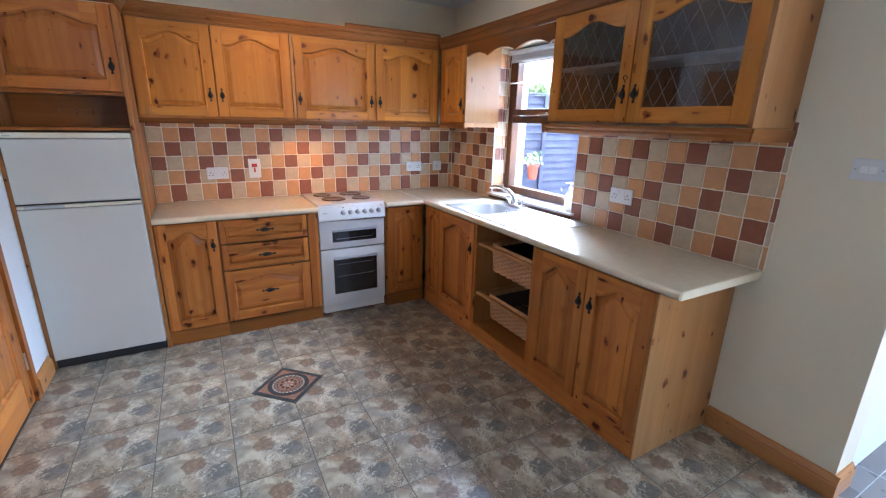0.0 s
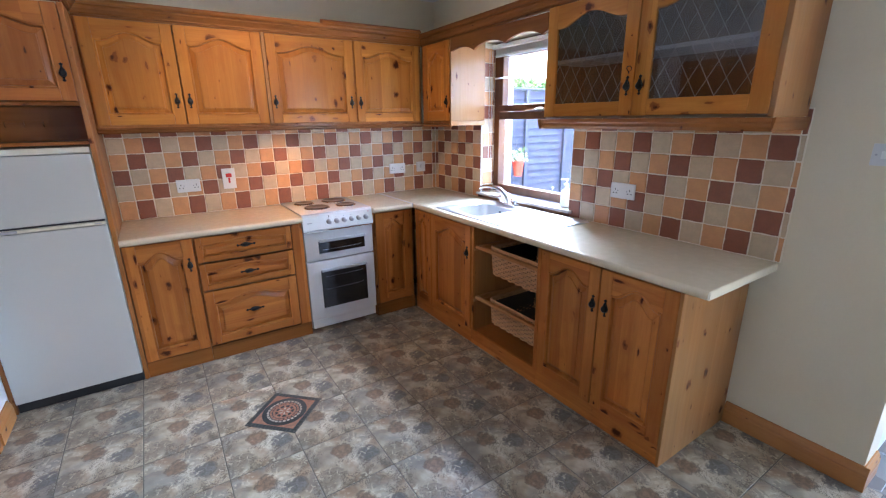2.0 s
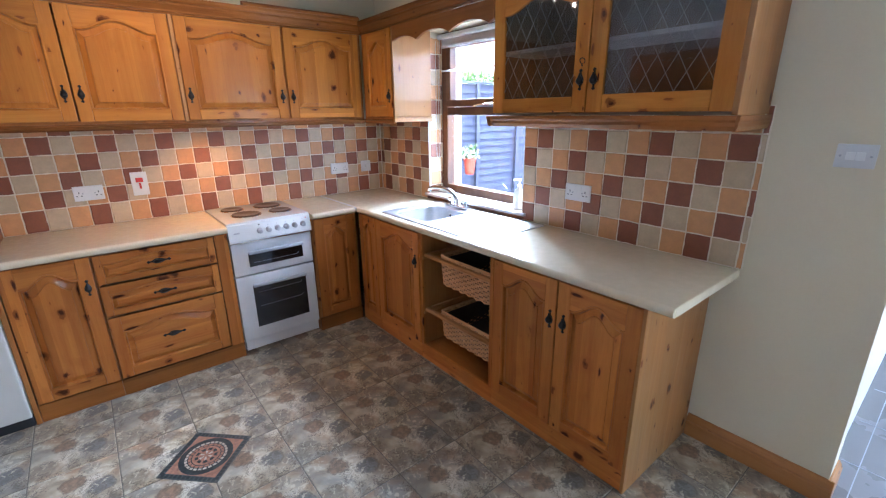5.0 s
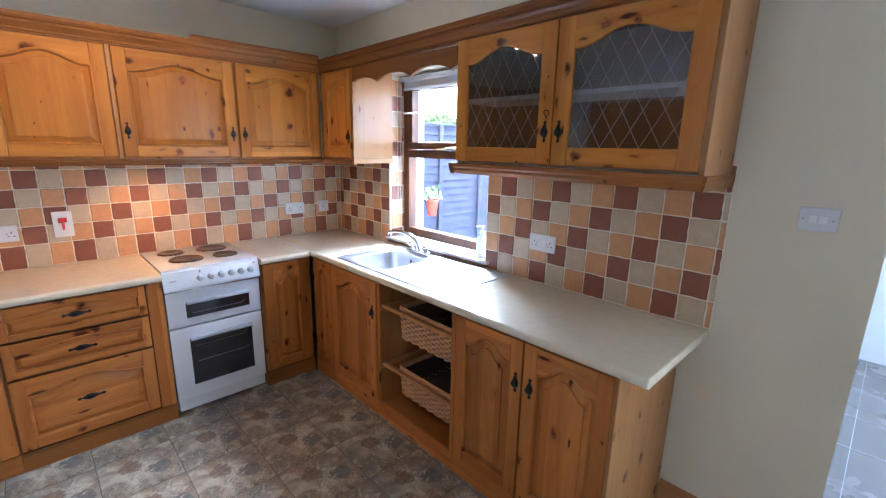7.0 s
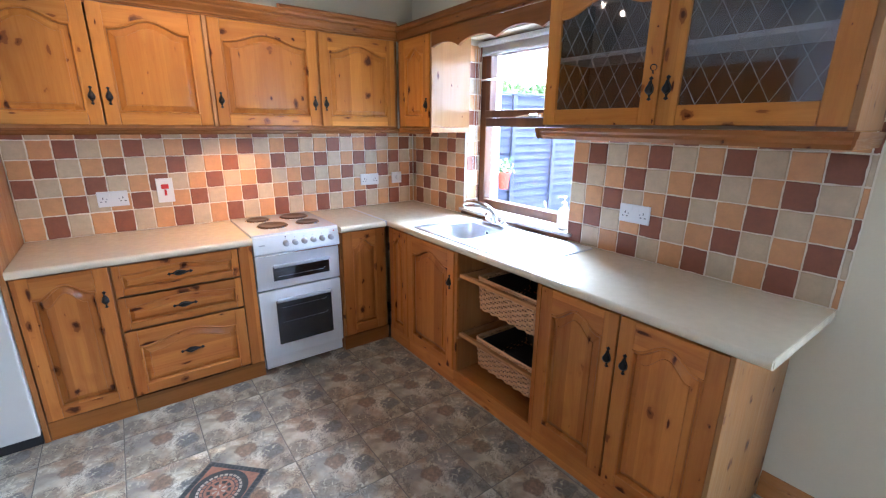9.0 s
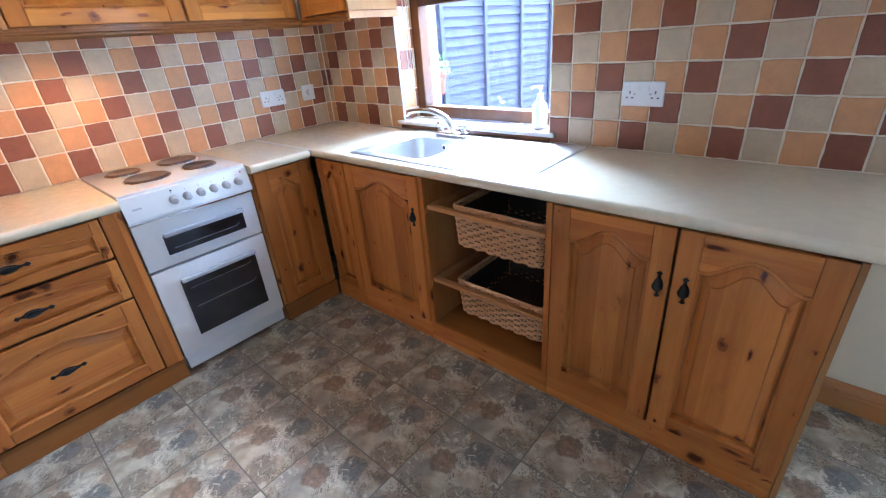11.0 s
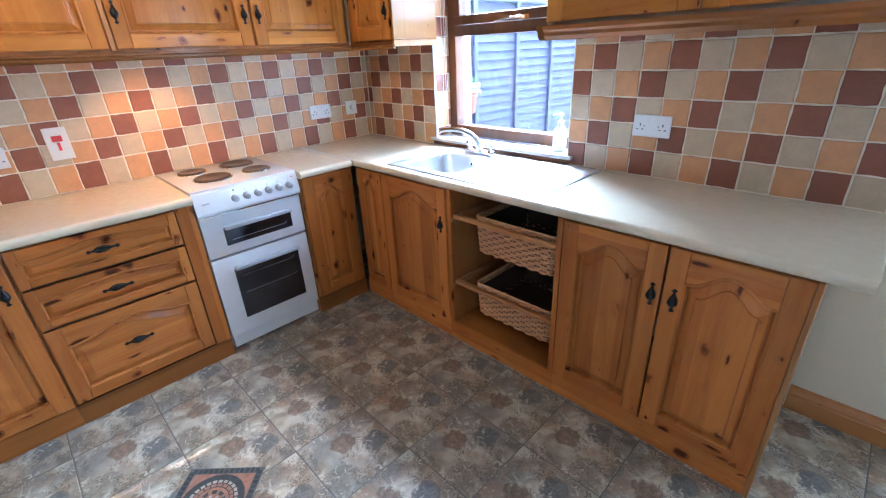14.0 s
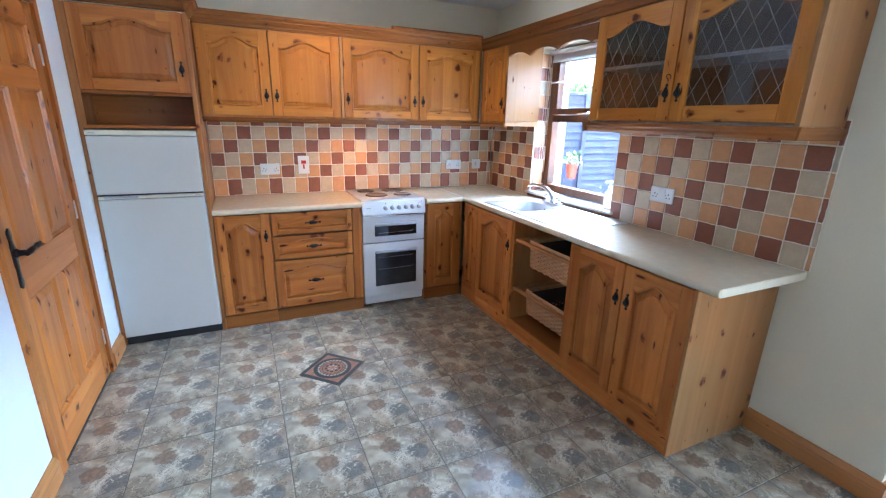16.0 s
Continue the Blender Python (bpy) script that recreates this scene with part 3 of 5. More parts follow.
# back run
u = base_shell("base_cabinet", BACK, -2.551, -2.187, "pine base cabinet with an arched panel door beside the fridge")
front(BACK, -2.547, -2.190, 0.108, 0.858, u, handle=(-2.222, 0.693, True), rise=0.06)
u = base_shell("drawer_cabinet", BACK, -2.186, -1.508, "pine cabinet with three drawers next to the cooker")
drawer(BACK, -2.178, -1.590, 0.690, 0.855, u, 0.024, 0.772)
drawer(BACK, -2.178, -1.590, 0.500, 0.680, u, 0.024, 0.588)
drawer(BACK, -2.178, -1.590, 0.112, 0.490, u, 0.045, 0.310)
part("filler_panel", BACK.box(bmesh.new(), -1.584, -1.509, 0.0005, 0.016, 0.103, 0.860, 0.002), PZ, u)
u = base_shell("corner_cabinet", BACK, -0.962, -0.612, "narrow pine base cabinet in the corner beside the cooker")
front(BACK, -0.948, -0.632, 0.108, 0.858, u, rise=0.05, frame=0.07)
# right run
u = base_shell("corner_cabinet", RIGHT, -0.868, -0.605, "narrow pine corner cabinet door by the sink")
front(RIGHT, -0.862, -0.628, 0.106, 0.858, u, rise=0.05, frame=0.055)
for zz in (0.25, 0.72):
    part("hinge", RIGHT.box(bmesh.new(), -0.634, -0.622, 0.010, 0.030, zz - 0.03, zz + 0.03, 0.003), IRON, u, "small dark hinge")
u = base_shell("sink_cabinet", RIGHT, -1.378, -0.869, "pine base cabinet under the sink with an arched panel door", back=False)
front(RIGHT, -1.372, -0.868, 0.106, 0.858, u, handle=(-1.338, 0.668, True), rise=0.06)
u = base_shell("basket_cabinet", RIGHT, -2.020, -1.379, "open pine unit holding two pull-out wicker baskets", plinth=False)
part("plinth", RIGHT.box(bmesh.new(), -2.020, -1.379, 0.0005, 0.014, 0.0, 0.105, 0.002), PY, u)
part("edge_strip", RIGHT.box(bmesh.new(), -1.402, -1.380, 0.001, 0.016, 0.106, 0.860, 0.002), PZ, u)
part("edge_strip", RIGHT.box(bmesh.new(), -2.019, -1.996, 0.001, 0.016, 0.106, 0.860, 0.002), PZ, u)
for zz in (0.705, 0.335):
    for uu in (-1.398, -2.002):
        part("runner", RIGHT.box(bmesh.new(), uu - 0.012, uu + 0.012, -0.50, 0.012, zz - 0.012, zz + 0.006, 0.002), RUNNER, u, "pale wooden runner")
u = base_shell("double_cabinet", RIGHT, -2.796, -2.021, "pine double base cabinet with two arched panel doors")
front(RIGHT, -2.411, -2.026, 0.106, 0.858, u, handle=(-2.384, 0.668, True), rise=0.06)
front(RIGHT, -2.7965, -2.419, 0.106, 0.858, u, handle=(-2.456, 0.668, True), rise=0.06)
part("end_panel", boxes((-0.606, -0.004, -2.812, -2.797, 0.0, 0.862), bevel=0.002), END_Z, u, "knotty pine end panel")


# ---- worktops ----
def counter(bm, a, b, out, along, back, front_edge, zt=0.905, th=0.040):
    """Post-formed slab: rounded front nose."""
    r = 0.018
    sec = [(back, zt - th), (back, zt)]
    for k in range(7):
        t = math.pi / 2 * (1 - k / 6)
        sec.append((front_edge - r + r * math.cos(t), zt - r + r * math.sin(t)))
    for k in range(1, 5):
        t = -math.pi / 2 * k / 4
        sec.append((front_edge - r + r * math.cos(t), zt - th + r + r * math.sin(t)))
    rings = []
    for q in (a, b):
        rings.append([Vector((q, -d, z)) if along == "x" else Vector((-d, q, z)) for d, z in sec])
    return loops(bm, rings)


t = tagged(part("worktop", counter(bmesh.new(), -2.551, -1.508, 0, "x", 0.0, 0.632), WORKTOP, smooth=True), "cream laminate worktop with a rounded front edge over the drawers", "worktop")
t = tagged(part("worktop", counter(bmesh.new(), -0.962, -0.632, 0, "x", 0.0, 0.632), WORKTOP, smooth=True), "short cream laminate worktop between cooker and corner", "worktop")
bm = bmesh.new()
counter(bm, -2.905, -1.36, 0, "y", 0.0, 0.622)
counter(bm, -0.92, 0.0, 0, "y", 0.0, 0.622)
counter(bm, -1.36, -0.92, 0, "y", 0.525, 0.622)
box(bm, -0.13, 0.0, -1.36, -0.92, 0.865, 0.905)
t = tagged(part("worktop", bm, WORKTOP, smooth=True), "long cream laminate worktop with the steel sink let in", "worktop")
part("joint_strip", boxes((-0.6335, -0.6225, -0.630, -0.002, 0.880, 0.9065)), GREYP, t, "thin dark joint strip")
part("end_edge", boxes((-0.610, -0.004, -2.9075, -2.9045, 0.868, 0.902)), WORKTOP, t)
part("wall_seal", boxes((-0.006, -0.0005, -2.90, -0.005, 0.9052, 0.910)), GROUT, t, "thin sealant line")


# ---- fridge housing and fridge ----
FX0, FX1 = -3.165, -2.578
t = thing("fridge_housing", (-2.87, -0.3, 0), "tall pine housing with top cupboard and niche above the fridge", "cabinet")
part("side_panel", boxes((FX1 + 0.002, -2.553, -0.602, 0, 0, 2.125), bevel=0.002), SHELL_Z, t)
part("side_panel", boxes((LEFT + 0.001, FX0 - 0.003, -0.610, 0, 0, 2.125), bevel=0.002), SHELL_Z, t)
part("shelf", boxes((FX0 - 0.002, FX1 + 0.001, -0.60, -0.01, 1.640, 1.658), bevel=0.002), SHELL_X, t)
part("shelf", boxes((FX0 - 0.002, FX1 + 0.001, -0.59, -0.01, 1.442, 1.460), bevel=0.002), SHELL_X, t)
part("back_panel", boxes((FX0 - 0.002, FX1 + 0.001, -0.30, -0.29, 1.460, 2.10)), SHELL_X, t)
part("top_panel", boxes((FX0 - 0.002, FX1 + 0.001, -0.59, -0.01, 2.10, 2.118)), SHELL_X, t)
part("face_strip", boxes((FX0 - 0.0025, FX0 + 0.020, -0.609, -0.592, 1.4605, 2.12), bevel=0.002), SHELL_Z, t)
front(Side("back", -0.592), FX0 + 0.023, FX1 - 0.001, 1.661, 2.120, t, handle=(FX1 - 0.035, 1.80, True), rise=0.05)
hooks = thing("hook_rail", (-2.86, -0.305, 1.53), "small metal hook rail fixed inside the niche", "hook rail")
part("rail", boxes((-2.96, -2.76, -0.306, -0.3005, 1.555, 1.572), bevel=0.002), SHELL_X, hooks)
for hx in (-2.94, -2.86, -2.78):
    part("hook", tube(bmesh.new(), [(hx, -0.306, 1.566), (hx, -0.322, 1.562), (hx, -0.326, 1.545), (hx, -0.318, 1.533)], 0.003, 6), CHROME, hooks, "bright metal hook", smooth=True)

t = thing("fridge_freezer", (-2.872, -0.31, 0), "white upright fridge freezer with a black plinth in the pine housing", "fridge")
part("body", boxes((FX0, FX1 - 0.002, -0.57, -0.03, 0.055, 1.425), bevel=0.006), FRIDGE, t)
part("freezer_door", boxes((FX0, FX1 - 0.002, -0.625, -0.573, 1.040, 1.398), bevel=0.008), FRIDGE, t)
d = part("fridge_door", boxes((FX0, FX1 - 0.002, -0.625, -0.573, 0.062, 1.008), bevel=0.008), FRIDGE, t)
part("handle_strip", boxes((FX0 + 0.004, FX1 - 0.006, -0.632, -0.60, 1.012, 1.030), bevel=0.004), YELLOWED, t, "yellowed plastic grip strip")
part("grip", boxes((FX0 + 0.035, FX0 + 0.215, -0.6355, -0.615, 1.0135, 1.0285), bevel=0.004), GREYP, t, "grey plastic grip")
# solid black strip fills the slit, so its shade is a colour
part("handle_recess", boxes((FX0 + 0.01, FX1 - 0.01, -0.618, -0.58, 1.0305, 1.0395)), BLACKP, t, "black strip put in as the shade between the doors")
part("top_trim", boxes((FX0, FX1 - 0.002, -0.628, -0.05, 1.402, 1.432), bevel=0.005), YELLOWED, t, "yellowed top trim")
part("badge", boxes((FX1 - 0.055, FX1 - 0.025, -0.6345, -0.632, 1.018, 1.024)), GREYP, t, "small grey badge")
part("badge", boxes((FX0 + 0.018, FX0 + 0.05, -0.6295, -0.6275, 1.412, 1.418)), GREYP, t, "small grey badge")
part("plinth", boxes((FX0, FX1 - 0.002, -0.60, -0.10, 0.0, 0.056), bevel=0.004), BLACKP, t, "black plastic plinth")

# ---- cooker ----
CX0, CX1 = -1.504, -0.968
t = thing("electric_cooker", ((CX0 + CX1) / 2, -0.3, 0), "white freestanding electric cooker with four solid hotplates and two ovens", "cooker")
part("body", boxes((CX0 + 0.003, CX1 - 0.003, -0.548, -0.02, 0.02, 0.888), bevel=0.003), ENAMEL, t)
part("hob", boxes((CX0, CX1, -0.585, -0.012, 0.889, 0.915), bevel=0.007), ENAMEL, t, smooth=True)
bm = bmesh.new()
loops(bm, [[Vector((x, y, z)) for y, z in ((-0.549, 0.790), (-0.606, 0.790), (-0.609, 0.80), (-0.592, 0.898), (-0.585, 0.905), (-0.549, 0.8885))] for x in (CX0 + 0.001, CX1 - 0.001)])
panel = part("control_panel", bm, ENAMEL, t)
part("chrome_strip", boxes((CX0 + 0.001, CX1 - 0.001, -0.6105, -0.55, 0.784, 0.7895)), CHROME, t, "thin chrome strip")
slope = math.degrees(math.atan2(0.017, 0.098))
for k in range(6):
    kx = -1.312 + 0.0575 * k
    m = pose(kx, -0.6005, 0.848, 90 + slope)
    knob = part("knob", lathe(bmesh.new(), [(0.019, 0.0), (0.019, 0.006), (0.0165, 0.009), (0.015, 0.022), (0.012, 0.024)], m, 18), GREYP, panel, "grey control knob", smooth=True)
    part("knob_scale", boxes((kx - 0.002, kx + 0.002, -0.5975, -0.5945, 0.874, 0.880)), GREYP, panel)
for kx in (-1.31, -1.0):
    part("pilot_light", lathe(bmesh.new(), [(0.004, 0), (0.004, 0.003)], pose(kx, -0.5945, 0.886, 90 + slope), 10), BLACKP if kx < -1.2 else RED, panel)
part("badge", boxes((-1.47, -1.435, -0.6015, -0.5995, 0.845, 0.853)), GREYP, panel, "small grey badge")
for px, py, r in ((-1.360, -0.165, 0.072), (-1.325, -0.385, 0.090), (-1.118, -0.172, 0.090), (-1.100, -0.395, 0.072)):
    bm = lathe(bmesh.new(), [(r, 0.914), (r, 0.921), (r - 0.004, 0.925), (r - 0.012, 0.9255), (r - 0.014, 0.9245), (r * 0.42, 0.9240), (r * 0.38, 0.9222), (0.004, 0.9220)], pose(px, py, 0), 32)
    hp = part("hotplate", bm, PLATEIRON, t, "brown-black cast-iron hotplate", smooth=True)
    part("hotplate_rim", lathe(bmesh.new(), [(r + 0.007, 0.9148), (r + 0.006, 0.9175), (r + 0.0005, 0.9180), (r + 0.0005, 0.9148)], pose(px, py, 0), 32), CHROME, hp, smooth=True)


def oven_door(z0, z1, g0, g1, racks, name):
    d = part(name, boxes((CX0 + 0.004, CX1 - 0.004, -0.592, -0.5495, z0, z1), bevel=0.006), ENAMEL, t, smooth=True)
    gx0, gx1 = -1.402, -1.042
    part("oven_window", boxes((gx0, gx1, -0.5945, -0.586, g0, g1), bevel=0.002), DARKGLASS, d, "dark tinted oven glass")
    bm = bmesh.new()
    for rz in racks:
        tube(bm, [(gx0 + 0.03, -0.5952, rz - 0.002), (gx1 - 0.045, -0.5952, rz), (gx1 - 0.03, -0.5952, rz + 0.012)], 0.0012, 5)
    part("shelf_line", bm, GREYP, d)
    bm = boxes((gx0 + 0.001, gx1 - 0.001, -0.624, -0.604, g1 - 0.004, g1 + 0.016), bevel=0.006)
    box(bm, gx0 + 0.004, gx0 + 0.022, -0.606, -0.590, g1 - 0.001, g1 + 0.013)
    box(bm, gx1 - 0.022, gx1 - 0.004, -0.606, -0.590, g1 - 0.001, g1 + 0.013)
    part("handle", bm, GREYP, d, "grey bar handle", smooth=True)


oven_door(0.562, 0.780, 0.612, 0.705, (0.640,), "grill_door")
oven_door(0.095, 0.552, 0.180, 0.478, (0.430, 0.330), "oven_door")
part("kick_panel", boxes((CX0 + 0.010, CX1 - 0.010, -0.580, -0.5485, 0.022, 0.092), bevel=0.004), ENAMEL, t)
for px in (CX0 + 0.06, CX1 - 0.06):
    for py in (-0.52, -0.08):
        part("foot", lathe(bmesh.new(), [(0.018, 0.0), (0.018, 0.006), (0.012, 0.010), (0.012, 0.021)], pose(px, py, 0), 12), BLACKP, t, "black levelling foot")

# ---- wall cupboards ----
CORNICE = [(0, 0), (0.010, 0), (0.010, 0.009), (0.019, 0.012), (0.019, 0.021), (0.024, 0.026), (0.031, 0.036), (0.043, 0.046), (0.043, 0.056), (0.055, 0.060), (0.062, 0.070), (0.062, 0.086), (0, 0.086)]
LIGHTRAIL = [(0, 0), (0.010, 0), (0.020, 0.010), (0.020, 0.018), (0.027, 0.024), (0.027, 0.034), (0, 0.034)]


WBACK.hgrain, WBACK.zgrain = GX, GZ
WRIGHT.hgrain, WRIGHT.zgrain = GY, GZ


def wall_shell(name, side, u0, u1, z0, z1, label, depth=0.308, back=True, inside=SHELL_Z):
    mid = side.p((u0 + u1) / 2, -depth / 2, z0)
    w = thing(name, mid, label, "cabinet", "wall cabinets")
    for a in (u0, u1 - 0.016):
        part("side_panel", side.box(bmesh.new(), a, a + 0.016, -depth, 0, z0, z1), inside, w)
    for a in (z0, z1 - 0.016):
        part("board", side.box(bmesh.new(), u0 + 0.016, u1 - 0.016, -depth, 0, a, a + 0.016), inside, w)
    if back:
        part("back_panel", side.box(bmesh.new(), u0 + 0.016, u1 - 0.016, -depth, -depth + 0.006, z0 + 0.016, z1 - 0.016), inside, w)
    return w


w = wall_shell("wall_cabinet", WBACK, -2.551, -1.566, 1.522, 2.125, "pine wall cabinet with two arched panel doors")
front(WBACK, -2.540, -2.085, 1.536, 2.116, w, handle=(-2.118, 1.680, True))
front(WBACK, -2.078, -1.580, 1.536, 2.116, w, handle=(-2.046, 1.680, True))
w = wall_shell("hood_cabinet", WBACK, -1.565, -0.928, 1.522, 2.125, "pine cabinet door hiding the cooker hood above the hotplates")
front(WBACK, -1.550, -0.934, 1.536, 2.116, w, handle=(-1.522, 1.680, True))
part("edge_strip", WBACK.box(bmesh.new(), -1.575, -1.556, 0.001, 0.026, 1.528, 2.118, 0.004), PALE, w)
part("hood_grille", boxes((-1.50, -1.00, -0.30, -0.06, 1.516, 1.5215)), GREYP, w, "grey metal cooker hood grille")
cup_handle(WBACK, -0.962, 1.680, True, w)
w = wall_shell("wall_cabinet", WBACK, -0.927, -0.332, 1.522, 2.125, "pine wall cabinet with an arched panel door in the corner")
front(WBACK, -0.918, -0.362, 1.536, 2.116, w, handle=(-0.888, 1.680, True))
w = wall_shell("corner_wall_cabinet", WRIGHT, -0.737, -0.300, 1.522, 2.125, "narrow pine wall cabinet beside the window")
front(WRIGHT, -0.722, -0.350, 1.536, 2.116, w, handle=(-0.690, 1.680, True), frame=0.07)
part("end_panel", boxes((-0.331, -0.002, -0.750, -0.738, 1.535, 2.118), bevel=0.002), PALE, w, "pale pine end panel facing the window")
part("end_trim", boxes((-0.338, -0.002, -0.758, -0.738, 1.500, 1.534), bevel=0.005), PALE, w, "pale moulded strip")
GZ0 = 1.556
w = wall_shell("glass_cabinet", WRIGHT, -2.875, -1.716, GZ0 - 0.012, 2.145, "pine wall cabinet with two leaded glass doors and one shelf", inside=DIM)
front(WRIGHT, -2.289, -1.722, GZ0, 2.132, w, handle=(-2.258, 1.695, True), frame=0.070, glazed=True, rise=0.055)
front(WRIGHT, -2.8752, -2.295, GZ0, 2.132, w, handle=(-2.326, 1.695, True), frame=0.075, glazed=True, rise=0.055)
bm = tube(bmesh.new(), [(-0.334 - 0.004 * math.sin(q), -2.262 + 0.013 * math.cos(q), 1.772 + 0.011 * math.sin(q)) for q in (2 * math.pi * k / 14 for k in range(15))], 0.0022, 6)
tube(bm, [(-0.326, -2.262, 1.750), (-0.336, -2.262, 1.752), (-0.336, -2.262, 1.761)], 0.0028, 6)
part("key", bm, IRON, w, "small dark key with a ring bow", smooth=True)
part("shelf", boxes((-0.285, -0.01, -2.862, -1.734, 1.842, 1.860)), PLASTIC, w, "pale shelf behind the glass")
part("end_panel", boxes((-0.334, -0.002, -2.896, -2.876, GZ0 - 0.012, 2.150), bevel=0.002), END_Z, w, "knotty pine end panel")
sheet = bmesh.new()
grid = [[sheet.verts.new((-0.27 + 0.012 * i + 0.01 * noise.noise(Vector((i * 0.7, j * 0.6, 5))), -1.98 - 0.014 * j, GZ0 + 0.030 + 0.030 * abs(noise.noise(Vector((i * 0.45, j * 0.5, 1)))))) for j in range(16)] for i in range(9)]
for i in range(8):
    for j in range(15):
        sheet.faces.new((grid[i][j], grid[i + 1][j], grid[i + 1][j + 1], grid[i][j + 1]))
paper = tagged(part("crumpled_paper", sheet, YELLOWED), "crumpled yellowish paper lying in the glass cabinet", "paper")

cor = thing("cornice", (-1.4, -0.36, 2.12), "moulded pine cornice along the tops of the wall cabinets", "cornice")
part("cornice_run", sweep(bmesh.new(), CORNICE, (-2.551, -0.312, 2.119), (-0.318, -0.312, 2.119), (0, -1, 0)), MOULD_X, cor)
part("cornice_run", sweep(bmesh.new(), CORNICE, (-0.312, -0.312, 2.112), (-0.312, -2.886, 2.134), (-1, 0, 0)), MOULD_Y, cor)
part("cornice_run", sweep(bmesh.new(), CORNICE, (-3.185, -0.592, 2.127), (-2.556, -0.592, 2.127), (0, -1, 0)), MOULD_X, cor)
part("cornice_run", sweep(bmesh.new(), CORNICE, (-2.556, -0.655, 2.127), (-2.556, -0.375, 2.127), (1, 0, 0)), MOULD_Y, cor)
part("cornice_run", sweep(bmesh.new(), CORNICE, (-0.375, -2.896, 2.152), (-0.004, -2.896, 2.152), (0, -1, 0)), MOULD_X, cor)
tagged(part("cornice_offcut", sweep(bmesh.new(), [(0, 0), (0.05, 0), (0.048, 0.012), (0.03, 0.026), (0, 0.030)], (-1.160, -0.330, 2.206), (-0.36, -0.330, 2.206), (0, -1, 0)), SHELL_X), "loose offcut of dark pine moulding lying on the cornice", "trim")
rail = thing("light_rail", (-1.4, -0.33, 1.49), "moulded pine light rail under the wall cabinets", "trim")
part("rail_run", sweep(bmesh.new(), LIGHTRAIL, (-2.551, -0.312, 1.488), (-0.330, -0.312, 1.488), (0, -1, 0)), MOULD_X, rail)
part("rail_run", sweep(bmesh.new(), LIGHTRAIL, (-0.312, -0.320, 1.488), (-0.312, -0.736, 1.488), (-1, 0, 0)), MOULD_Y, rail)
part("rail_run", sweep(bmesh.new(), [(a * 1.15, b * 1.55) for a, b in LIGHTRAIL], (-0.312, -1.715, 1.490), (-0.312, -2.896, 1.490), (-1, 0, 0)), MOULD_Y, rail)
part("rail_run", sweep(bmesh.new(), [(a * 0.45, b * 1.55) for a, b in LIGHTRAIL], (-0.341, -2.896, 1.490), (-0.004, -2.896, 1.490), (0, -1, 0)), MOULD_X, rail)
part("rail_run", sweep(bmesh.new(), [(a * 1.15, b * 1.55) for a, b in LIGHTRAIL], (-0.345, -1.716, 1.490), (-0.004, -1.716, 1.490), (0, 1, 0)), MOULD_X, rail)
# scalloped pelmet over the window
bm = bmesh.new()
n = 72
lo = []
for k in range(n + 1):
    s = k / n
    dip = 0.040 * abs(math.sin(math.pi * (s * 3.0 + 0.12))) ** 0.7
    lo.append((-0.740 - 0.974 * s, 2.004 + dip))
loops(bm, [[Vector((x, y, z)) for y, z in lo] + [Vector((x, y, 2.116)) for y, z in reversed(lo)] for x in (-0.330, -0.310)])
tagged(part("pelmet", bm, MOULD_Y), "scalloped pine pelmet board spanning the window", "pelmet")

# ---- kitchen window ----
FX = 0.130
win = thing("window_1", (0.16, -1.195, 0.95), "brown timber window with a top-hung light over a fixed pane", "window", kind="structure")
part("frame_jamb", boxes((FX, 0.205, WIN_Y1 - 0.062, WIN_Y1 - 0.001, 0.952, WIN_Z1), bevel=0.004), BROWN, win)
part("frame_jamb", boxes((FX, 0.205, WIN_Y0 + 0.001, WIN_Y0 + 0.062, 0.952, WIN_Z1), bevel=0.004), BROWN, win)
part("frame_head", boxes((FX + 0.001, 0.204, WIN_Y0 + 0.062, WIN_Y1 - 0.062, 2.06, WIN_Z1), bevel=0.004), BROWN, win)
part("frame_sill", boxes((FX + 0.001, 0.204, WIN_Y0 + 0.062, WIN_Y1 - 0.062, 0.952, 1.015), bevel=0.004), BROWN, win)
part("transom", boxes((FX + 0.001, 0.204, WIN_Y0 + 0.062, WIN_Y1 - 0.062, 1.542, 1.600), bevel=0.004), BROWN, win)
sash = part("sash", boxes((FX - 0.012, 0.18, WIN_Y0 + 0.064, WIN_Y1 - 0.064, 1.602, 1.652), (FX - 0.012, 0.18, WIN_Y0 + 0.064, WIN_Y1 - 0.064, 2.010, 2.058), (FX - 0.012, 0.18, WIN_Y1 - 0.112, WIN_Y1 - 0.064, 1.652, 2.010), (FX - 0.012, 0.18, WIN_Y0 + 0.064, WIN_Y0 + 0.112, 1.652, 2.010), bevel=0.004), BROWN, win)
for z0, z1, m in ((1.010, 1.545, 0.060), (1.648, 2.014, 0.108)):
    g = part("pane", boxes((0.160, 0.166, WIN_Y0 + m, WIN_Y1 - m, z0, z1)), PANE, win, "clear glass")
    g.visible_shadow = False
bm = tube(bmesh.new(), [(FX - 0.014, -1.30, 1.612), (FX - 0.040, -1.29, 1.614), (FX - 0.044, -1.22, 1.612), (FX - 0.040, -1.12, 1.604)], [0.008, 0.009, 0.008, 0.006], 8)
box(bm, FX - 0.02, FX - 0.0125, -1.33, -1.27, 1.603, 1.625)
part("window_handle", bm, CHROME, sash, "silver window handle", smooth=True)
